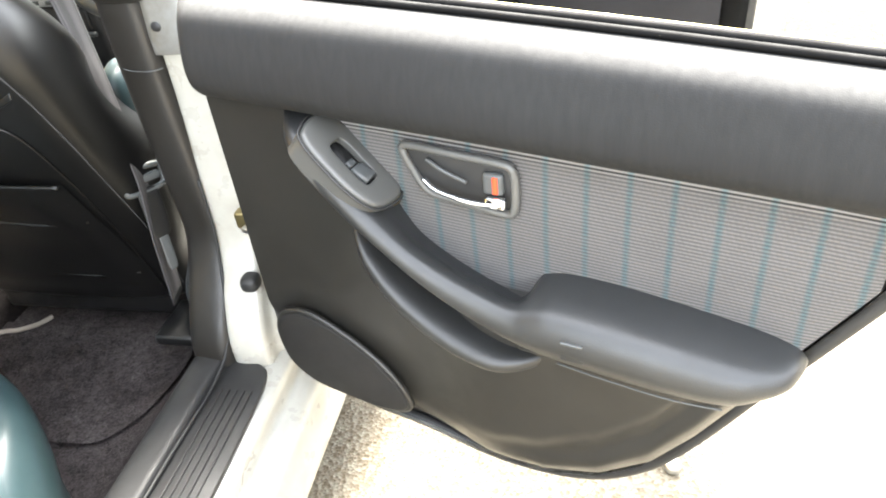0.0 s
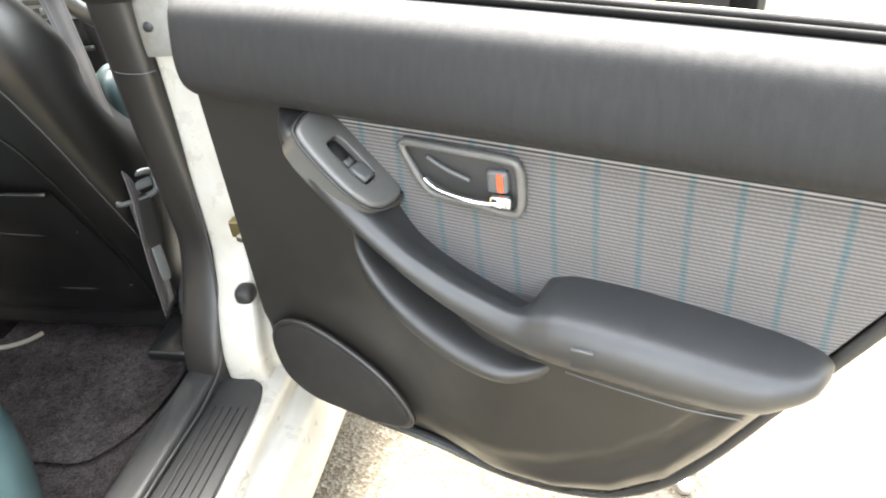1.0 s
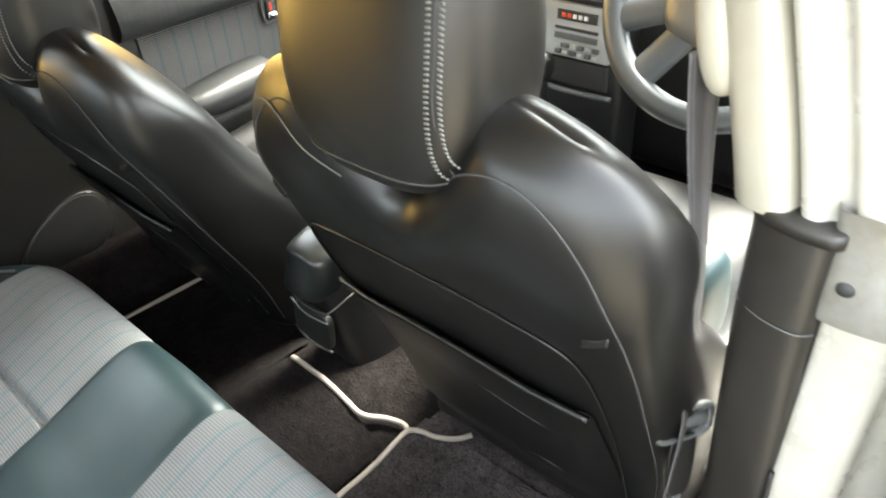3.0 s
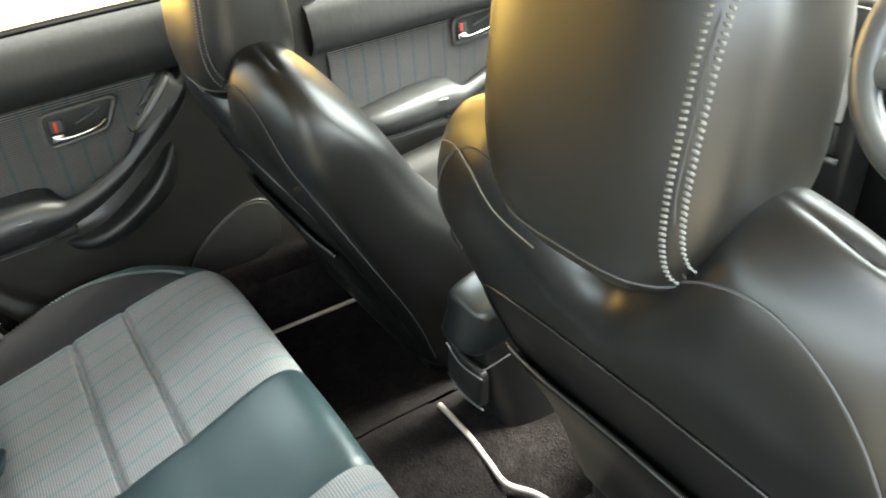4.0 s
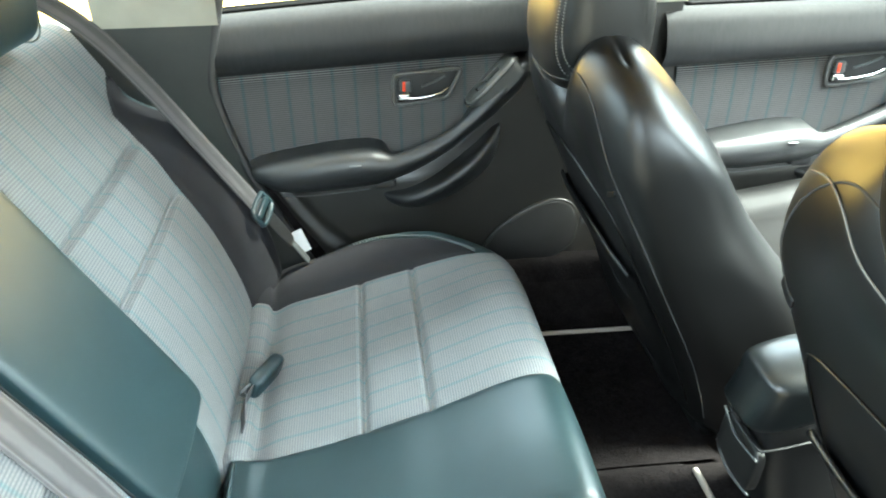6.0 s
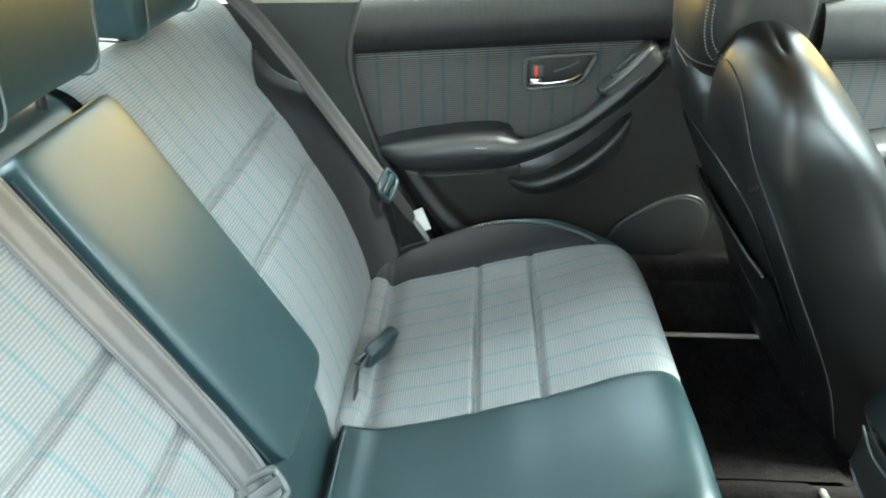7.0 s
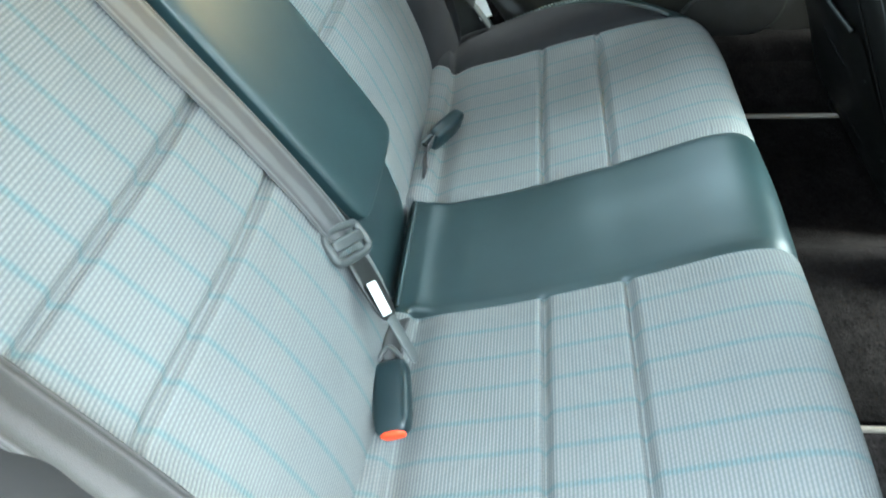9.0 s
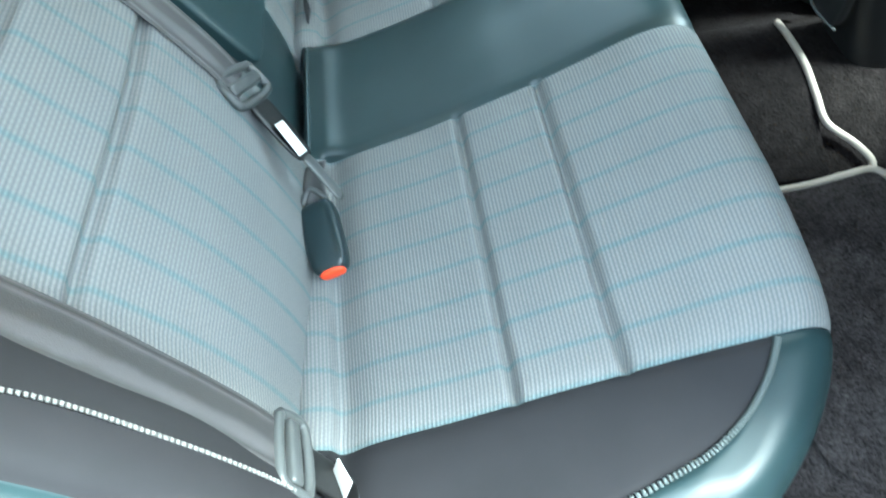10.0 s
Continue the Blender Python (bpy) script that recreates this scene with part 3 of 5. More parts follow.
    stretch = 0.15 if front else 0.0
    u_end = 0.775 + stretch

    def cloth_low(p):
        u = 0.20 + (u_end - 0.20) * p
        lo = max(lerp_at(arm_line, u - stretch * p), bottom(u) + 0.028)
        return u, min(lo, pad_line(u) - 0.003), pad_line(u) - 0.001

    def cloth(p, q):
        u, lo, hi = cloth_low(p)
        return P3(u, lo + (hi - lo) * q, 0.004 * math.sin(math.pi * q) - 0.004 * ease(0.92, 1.0, q))

    def cloth_uv(p, q):
        u, lo, hi = cloth_low(p)
        return u, -(1 - q) * (hi - lo)
    # its insert is darkened the same way, with the plain dark cloth
    part("cloth_insert", grid(cloth, 90, 30, uv=cloth_uv), DOOR_CLOTH if not (front and side > 0) else GREY_CLOTH, door, "grey ribbed cloth with thin teal lines")

    # armrest: pad, then a grip that climbs to the switch
    st = [(0.172, 0.872, 0.871, 0.001), (0.182, 0.872, 0.855, 0.018), (0.196, 0.872, 0.835, 0.040), (0.214, 0.870, 0.812, 0.056), (0.238, 0.857, 0.79, 0.063), (0.265, 0.828, 0.765, 0.066), (0.295, 0.795, 0.742, 0.067), (0.32, 0.772, 0.722, 0.067), (0.345, 0.752, 0.702, 0.067),
          (0.38, 0.733, 0.680, 0.068), (0.42, 0.718, 0.660, 0.069), (0.455, 0.709, 0.648, 0.071), (0.478, 0.714, 0.643, 0.074), (0.50, 0.719, 0.640, 0.076), (0.55, 0.718, 0.637, 0.078), (0.61, 0.711, 0.633, 0.077), (0.67, 0.701, 0.634, 0.072),
          (0.70, 0.694, 0.645, 0.062), (0.722, 0.685, 0.656, 0.045), (0.732, 0.675, 0.663, 0.020), (0.735, 0.669, 0.667, 0.004)]

    def arm(p, q):
        u, vt, vb, pr = spline(st, q)
        low = 0.62 * ease(0.28, 0.33, u) * ease(0.475, 0.445, u)
        sec = spline([(0.05 + low, -0.006), (0.03 + low, 0.0), (0.05 + 0.8 * low, 0.30), (0.09 + 0.25 * low, 0.60), (0.16, 0.83), (0.32, 0.965), (0.54, 1.0), (0.76, 0.91), (0.95, 0.74), (1.12, 0.45), (1.2, -0.1)], p)
        return P3(U(u), vt + (vb - vt) * sec[0], pr * sec[1])
    part("armrest", grid(arm, 60, 110), BLACK_AND_SHADE if front and side > 0 else ARM, door, "smooth dark vinyl armrest")
    # rim of the pull pocket, with the dark slot over it
    lip = [(0.245, 0.735, 0.70, 0.012), (0.262, 0.722, 0.665, 0.030), (0.30, 0.684, 0.628, 0.042), (0.346, 0.652, 0.598, 0.048), (0.39, 0.630, 0.58, 0.050), (0.43, 0.616, 0.575, 0.046), (0.465, 0.612, 0.585, 0.028), (0.485, 0.612, 0.60, 0.006)]

    def rim(p, q):
        u, vt, vb, pr = spline(lip, q)
        sec = spline([(0.0, -0.2), (0.0, 0.3), (0.05, 0.72), (0.2, 0.98), (0.45, 1.0), (0.8, 0.75), (1.1, 0.35), (1.35, -0.1)], p)
        return P3(U(u), vt + (vb - vt) * sec[0], 0.006 + pr * sec[1])
    part("pull_pocket_rim", grid(rim, 36, 60), BLACK_AND_SHADE if front and side > 0 else ARM, door)
    part("armrest_seam", tube([P3(U(u), v, d) for u, v, d in ((0.50, 0.628, 0.046), (0.56, 0.6255, 0.050), (0.62, 0.622, 0.050), (0.67, 0.622, 0.046))], 0.0011), GREY_PLASTIC, door)
    part("pull_slot", box(0.02, 0.044, 0.020, 0.006, P3(U(0.472), 0.630, 0.026)), RUBBER, door)
    part("screw_cover", box(0.003, 0.024, 0.022, 0.001, P3(U(0.527), 0.677, 0.0752)), ARM, door)
    part("screw_cover_edge", box(0.004, 0.022, 0.0025, 0.001, P3(U(0.527), 0.690, 0.0775)), GREY_PLASTIC, door)

    # speaker
    spk = [(0.075, 0.525), (0.095, 0.553), (0.135, 0.56), (0.19, 0.537), (0.24, 0.50), (0.27, 0.455), (0.268, 0.430), (0.235, 0.420), (0.18, 0.422), (0.12, 0.432), (0.085, 0.458), (0.074, 0.49)]
    if front:
        spk = [(0.02 + 1.1 * a, b) for a, b in spk]
    flat = lambda a, b, d: P3(a, b, relief(a, b) + 0.004 + d)
    cx, cy = 0.165, 0.49
    part("speaker_rim", slab(closed([(cx + 1.06 * (a - cx), cy + 1.08 * (b - cy)) for a, b in spk], 60), 0.007, lambda a, b, d: P3(a, b, 0.006 + d), 0.003), PANEL, door)
    part("speaker_grille", slab(closed(spk, 60), 0.011, lambda a, b, d: P3(a, b, 0.006 + d), 0.003), GRILLE, door, "flat dark speaker grille")

    # switch pod: a plate on the ramp of the grip, facing up and back
    def pod_at(w, d, h):
        return P3(U(0.7203 * (0.770 + h) + 0.69 * w), 0.6903 * (0.770 + h) - 0.72 * w, d)

    pod = closed([(-0.475, 0.012), (-0.473, 0.045), (-0.46, 0.060), (-0.42, 0.064), (-0.385, 0.062), (-0.362, 0.052), (-0.352, 0.030), (-0.353, 0.006), (-0.372, -0.002), (-0.41, -0.003), (-0.45, -0.002)], 240)
    pc = Vector((-0.4115, 0.030))

    def well_edge(w):
        c0, s0 = math.cos(w), math.sin(w)
        return pc + Vector((c0, s0)) * (abs(c0 / 0.029) ** 5 + abs(s0 / 0.0125) ** 5) ** -0.2

    def pod_ring(p, q):
        inner = well_edge(2 * math.pi * q)
        way = (inner - pc).normalized()
        outer = Vector(max(pod, key=lambda k: (Vector(k) - pc).normalized().dot(way)))
        f, h = spline([(1.0, -0.03), (1.0, -0.006), (0.97, 0.0), (0.9, 0.003), (0.7, 0.0042), (0.4, 0.0046), (0.1, 0.0044), (0.0, 0.003), (0.0, -0.004)], p)
        at = inner.lerp(outer, f)
        return pod_at(at.x, at.y, h)
    part("switch_pod", grid(pod_ring, 32, 96), BLACK_AND_SHADE if front and side > 0 else SATIN, door, "satin grey switch pod")
    part("pod_gap", tube([pod_at(pc.x + 1.03 * (a - pc.x), pc.y + 1.05 * (b - pc.y), -0.001) for a, b in pod[::12]], 0.0016), RUBBER, door)
    rim_pts = [well_edge(2 * math.pi * k / 40) for k in range(40)]
    sw = part("switch_well", slab([(v.x, v.y) for v in rim_pts], 0.0025, lambda a, b, d: pod_at(a, b, d - 0.007)), RUBBER, door)
    rocker = [(-0.407, 0.0205), (-0.407, 0.0395), (-0.3855, 0.0395), (-0.3855, 0.0205)]
    part("rocker", slab(rocker, 0.011, lambda a, b, d: pod_at(a, b, d - 0.005 + 0.25 * (a + 0.396)), 0.003), GREY_PLASTIC, sw, "grey window rocker switch")
    part("rocker_tip", slab([(-0.416, 0.024), (-0.416, 0.036), (-0.408, 0.036), (-0.408, 0.024)], 0.006, lambda a, b, d: pod_at(a, b, d - 0.005), 0.002), GREY_PLASTIC, sw)
    part("pod_clip", tube([pod_at(-0.356, 0.006, -0.004), pod_at(-0.349, 0.012, -0.006), pod_at(-0.350, 0.020, -0.01)], 0.003), BRASS, door)

    # inner handle
    bez = [(0.322, 0.845), (0.345, 0.846), (0.39, 0.843), (0.432, 0.840), (0.444, 0.834), (0.447, 0.812), (0.445, 0.790), (0.436, 0.782), (0.40, 0.786), (0.365, 0.79), (0.345, 0.797), (0.328, 0.825)]
    bz = part("handle_bezel", tube([P3(U(a), b, 0.008) for a, b in closed(bez, 36) + closed(bez, 36)[:1]], 0.0050, 10, steps=144, flat=0.9), SATIN, door, "satin grey handle bezel")
    part("recess", slab(closed(bez, 60), 0.004, lambda a, b, d: P3(U(a), b, d + 0.002), 0.001), RUBBER, bz)
    part("lever", tube([P3(U(u), v, d) for u, v, d in ((0.345, 0.811, 0.012), (0.362, 0.803, 0.017), (0.39, 0.798, 0.019), (0.415, 0.796, 0.018), (0.437, 0.799, 0.016))], 0.0040, flat=0.7), CHROME, bz, "bright chrome lever")
    part("lever_end", box(0.010, 0.022, 0.013, 0.003, P3(U(0.428), 0.798, 0.015)), CHROME, bz)
    part("lever_glint", tube([P3(U(0.35), 0.834, 0.010), P3(U(0.37), 0.824, 0.012), P3(U(0.395), 0.815, 0.012)], 0.0022), GREY_PLASTIC, bz)
    part("lock_slide", box(0.010, 0.022, 0.024, 0.004, P3(U(0.424), 0.817, 0.009)), GREY_PLASTIC, bz)
    part("lock_mark", box(0.006, 0.0055, 0.019, 0.001, P3(U(0.4275), 0.817, 0.0125)), RED, bz, "red lock tab")

    # painted shell outside and its edges
    def skin(p, q):
        u = 0.0 + (tip + 0.02) * p
        b = bottom(min(max(u, 0.05), tip)) - 0.03
        v = b + (belt(min(u, 0.75)) - 0.095 - b) * q
        return P3(u, v, -0.13 - 0.02 * math.sin(math.pi * q))
    part("outer_skin", grid(skin, 40, 16), WHITE, door, "white painted outer skin")

    def rimwall(p, q):
        pts = [(0.034, belt(0.06) - 0.06), (0.034, 0.60), (0.034, 0.50)] + [(u if k else 0.038, v - 0.028) for k, (u, v) in enumerate(low)]
        n = len(pts) - 1
        x = p * n
        i = min(int(x), n - 1)
        a, b = pts[i], pts[i + 1]
        u, v = a[0] + (b[0] - a[0]) * (x - i), a[1] + (b[1] - a[1]) * (x - i)
        cx, cy = 0.4, 0.75
        k = 1 - 0.06 * ease(0.7, 1.0, q)
        return P3(cx + (u - cx) * k, cy + (v - cy) * k, -0.14 + 0.132 * q)
    part("window_slot", grid(lambda p, q: P3(0.01 + tip * p, belt(min(0.01 + tip * p, 0.75)) - 0.035 - 0.06 * q, -0.04 - 0.10 * q), 30, 2), RUBBER, door)
    part("door_frame", grid(rimwall, 160, 8), WHITE, door, "white painted door edge")
    part("edge_seal", tube([P3(0.4 + (u - 0.4) * 1.0, v - 0.012, -0.022) for u, v in [(0.045, 0.9), (0.045, 0.7)] + low], 0.008, steps=90), RUBBER, door, "black rubber edge seal")
    if side < 0:
        pane = part("window_glass", grid(lambda p, q: P3(0.11 + (tip - 0.10 * q - 0.11) * p, belt(0.4) - 0.03 + 0.40 * q, -0.045 + 0.075 * q * q), 10, 8), GLASS, door, "frameless clear window glass")
        pane.visible_shadow = False
    else:
        part("window_edge", tube([P3(0.10 + (tip - 0.16) * k / 8, belt(0.10 + (tip - 0.16) * k / 8) + 0.006, -0.046) for k in range(9)], 0.0016), GLASS_EDGE, door, "green edge of the lowered window glass")
    return door


GRILLE = plastic("speaker_mesh", (0.0135, 0.0128, 0.012), 0.7, 1800, 0.6, spec=0.25)
car_door(1, pose(HX, HY, 0, 0, 0, 74.2), label="open white rear car door, grey trim, striped cloth insert")
car_door(-1, pose(-HX, HY, 0), label="closed rear car door with dark trim and striped cloth insert")
car_door(-1, pose(-HX, 1.335, 0), front=True, label="closed front passenger door with grey cloth insert")
car_door(1, pose(HX, 1.335, 0, 0, 0, 52), front=True, label="open white front car door, trim darkened as if in shade")


# ---- rear bench ----
bench = thing("rear_bench_seat", pose(0, 0, 0), "grey striped cloth rear bench with teal leatherette centre", "car seat")
CUSHION = [(-0.448, 0.42), (-0.440, 0.462), (-0.416, 0.489), (-0.392, 0.486), (-0.380, 0.471), (-0.345, 0.486), (-0.276, 0.503), (-0.223, 0.519), (-0.176, 0.535), (-0.13, 0.550), (-0.08, 0.570), (-0.033, 0.589), (0.002, 0.598), (0.028, 0.596), (0.046, 0.580), (0.052, 0.55), (0.048, 0.50), (0.034, 0.43), (0.03, 0.345)]


def cushion_at(x, s):
    y, z = spline(CUSHION, s)
    a = abs(x)
    w = ease(0.1, 0.75, s)
    y -= w * 0.17 * max(0.0, (a - 0.42) / 0.22) ** 2.2
    z -= 0.04 * ease(0.30, 0.60, a) * ease(0.3, 0.8, s)
    z -= 0.006 * (1 - math.cos(math.pi * min(a, 0.13) / 0.13)) / 2 if a < 0.13 else 0.006
    z -= 0.06 * max(0.0, (a - 0.575) / 0.067) ** 2
    z += 0.018 * ease(0.42, 0.52, a) * ease(0.66, 0.5, s)
    mid = ease(0.112, 0.102, a)
    if y < -0.325:
        z += mid * ease(-0.325, -0.385, y) * (0.4865 + 0.10 * (y + 0.345) - z - 0.09 * ease(-0.408, -0.428, y))
    for gy in (-0.223, -0.13):
        z -= 0.012 * math.exp(-((y - gy) / 0.0048) ** 2) * ease(0.105, 0.112, a) * ease(0.482, 0.468, a)
    return Vector((x, y, z))


def panel_x(name, x0, x1, at, rows, material, label="", uvs=None, nx=16, dip=0.004, out=Vector((0, 0, 1))):
    """A strip of upholstery between two seams; its edges sink a little into the seam."""
    length = [0.0]
    for a, b in zip(rows, rows[1:]):
        length.append(length[-1] + (at(0.5 * (x0(a) + x1(a)), b) - at(0.5 * (x0(a) + x1(a)), a)).length)
    lut = dict(zip(rows, length))

    def f(u, s):
        p = at(x0(s) + (x1(s) - x0(s)) * u, s)
        e = min(u, 1 - u) * abs(x1(s) - x0(s))
        return p - out * (dip * math.exp(-(e / 0.005) ** 2))
    us = sorted({0, 1, *[i / nx for i in range(nx + 1)], 0.01, 0.025, 0.975, 0.99})
    return part(name, grid(f, 1, 1, us=us, vs=rows, uv=lambda u, s: (x0(s) + (x1(s) - x0(s)) * u, lut[s])), material, bench, label)


c = lambda v: (lambda s: v)
rows = [i / 380 for i in range(381)]
panel_x("centre_cushion_panel", c(-0.108), c(0.108), cushion_at, rows, TEAL_LEATHER, "smooth teal leatherette centre panel")
for s in (1, -1):
    edge = lambda t, s=s: s * (0.477 - 0.006 * ease(0.6, 0.8, t))
    arc = lambda t, s=s: s * lerp_at([(0, 0.634), (0.36, 0.628), (0.45, 0.602), (0.52, 0.586), (0.56, 0.574), (0.60, 0.559), (0.622, 0.543), (0.636, 0.524), (0.644, 0.506), (0.649, 0.491), (0.653, 0.477), (0.66, 0.477), (0.8, 0.471), (1, 0.471)], t)
    panel_x("cushion_cloth", c(s * 0.108), edge, cushion_at, rows, SEAT_CLOTH, "grey ribbed cloth with teal lines")
    panel_x("cushion_bolster", edge, arc, cushion_at, rows[:250], GREY_CLOTH, "plain dark grey cloth bolster")
    panel_x("cushion_side", arc, c(s * 0.642), cushion_at, rows, TEAL_LEATHER, "teal-grey leatherette side")
    pts = [cushion_at(arc(t), t) + Vector((0, 0, 0.002)) for t in (0.2, 0.3, 0.4, 0.5, 0.56, 0.6, 0.625, 0.638, 0.645, 0.649, 0.652)]
    part("bolster_piping", stitch_row(pts, 120, 0.0062, 0.0024), CORD, bench, "pale twisted piping")
    side = [cushion_at(s * 0.642, t) for t in rows]
    bm = bmesh.new()
    va = [bm.verts.new(p) for p in side]
    vb = [bm.verts.new((p.x, p.y, 0.33)) for p in side]
    for i in range(len(va) - 1):
        bm.faces.new((va[i], va[i + 1], vb[i + 1], vb[i]))
    part("cushion_end", bm, TEAL_LEATHER, bench)
part("centre_piping", tube([cushion_at(x, 0.136) + Vector((0, 0, 0.001)) for x in (-0.100, -0.05, 0.0, 0.05, 0.100)], 0.0026), TEAL_LEATHER, bench)

BACK = [(-0.424, 0.44), (-0.423, 0.485), (-0.431, 0.535), (-0.447, 0.592), (-0.471, 0.655), (-0.506, 0.722), (-0.532, 0.763), (-0.558, 0.805), (-0.592, 0.86), (-0.622, 0.91), (-0.645, 0.948), (-0.66, 0.966), (-0.682, 0.974), (-0.71, 0.962), (-0.73, 0.93), (-0.735, 0.86)]
BACK_OUT = Vector((0, 0.857, 0.515))


def back_at(x, s):
    y, z = spline(BACK, s)
    a = abs(x)
    p = Vector((x, y, z))
    lift = 0.055 * ease(0.43, 0.58, a) * ease(0.86, 0.76, z)
    lift += 0.008 * math.sin(math.pi * min(max((a - 0.1) / 0.38, 0), 1))
    lift -= 0.09 * max(0.0, (a - 0.58) / 0.07) ** 2
    lift += 0.020 * ease(0.098, 0.108, x) * ease(0.45, 0.2, x)
    for gz in (0.722, 0.805):
        lift -= 0.012 * math.exp(-((z - gz) / 0.0048) ** 2) * ease(0.47, 0.455, a) * ease(0.105, 0.125, a)
    return p + BACK_OUT * lift


inner = lambda t, s: 0.104 if s > 0 else 0.098
outer = lambda t: lerp_at([(0, 0.466), (0.2, 0.466), (0.35, 0.469), (0.47, 0.484), (0.52, 0.50), (0.55, 0.54), (0.58, 0.60), (1, 0.60)], t)
brows = [i / 340 for i in range(341)]
for s in (1, -1):
    panel_x("backrest_cloth", lambda t, s=s: s * inner(t, s), lambda t, s=s: s * outer(t), back_at, brows, SEAT_CLOTH, "grey ribbed cloth with teal lines", out=BACK_OUT)
    rim_x = lambda t, s=s: s * lerp_at([(0, 0.60), (0.53, 0.585), (0.56, 0.60), (1, 0.60)], t)
    panel_x("backrest_bolster", lambda t, s=s: s * outer(t), rim_x, back_at, brows[:193], GREY_CLOTH, "plain dark grey cloth bolster", out=BACK_OUT)
    panel_x("backrest_side", rim_x, c(s * 0.655), back_at, brows, TEAL_LEATHER, "teal-grey leatherette side", out=BACK_OUT)
    if s > 0:
        part("side_stitching", stitch_row([back_at(0.545, t) + BACK_OUT * 0.0015 for t in (0.1, 0.2, 0.3, 0.4, 0.5)], 90), THREAD, bench, "white stitching")
panel_x("backrest_centre", c(-0.098), c(0.104), lambda x, t: back_at(x, t) - BACK_OUT * 0.012 * ease(0.22, 0.30, t), brows, TEAL_LEATHER, "teal leatherette behind the armrest", out=BACK_OUT)

# folded centre armrest
axis = Matrix(((1, 0, 0), (0, 0.857, -0.53), (0, 0.515, 0.848))).to_4x4()
am = Matrix.Translation((-0.008, -0.531, 0.783)) @ axis
def pad_face(x, y, z):
    """A slim block that thickens upwards; its face is a little crowned."""
    front = 0.013 + 0.062 * z + 0.004 * (1 - (x / 0.098) ** 2)
    return x, -0.03 + (y + 0.03) / 0.06 * (front + 0.03), z


armrest = part("centre_armrest", pillow(0.098, 0.03, 0.206, 11, 14, 44, am, pad_face), TEAL_LEATHER, bench, "folded-up smooth teal leatherette armrest")
part("armrest_seam", tube([am @ Vector((0.0975, 0.012 + 0.062 * z - 0.016, z)) for z in (-0.19, -0.1, 0.0, 0.1, 0.19)], 0.0016), SEAM, armrest)


def rear_headrest(x, w, label):
    h = thing("rear_headrest", pose(x, -0.668, 1.072, -4, 0, 0), label, "headrest", "rear headrests")
    part("cushion", pillow(w, 0.055, 0.085, 9, 7, 34, shape=lambda x, y, z: (x, y * (1 - 0.12 * (z / 0.085) ** 2), z + 0.006 * (1 - (x / w) ** 2))), TEAL_LEATHER, h)
    for s in (1, -1):
        ring = [(s * (w - 0.022), 0.0555 * math.cos(a), 0.0855 * math.sin(a)) for a in (2 * math.pi * k / 28 for k in range(29))]
        ring = [(x, sgnpow(y / 0.0555, 0.3) * 0.0535, sgnpow(z / 0.0855, 0.3) * 0.084) for x, y, z in ring]
        part("side_seam", tube(ring, 0.0014), CORD, h)
        part("post", tube([(s * 0.05, 0, -0.16), (s * 0.05, 0, -0.07)], 0.006), DARK, h)
    return h


rear_headrest(-0.012, 0.108, "teal leatherette headrest with stitched ends over the centre seat")
rear_headrest(-0.315, 0.11, "teal leatherette headrest over the far rear seat")


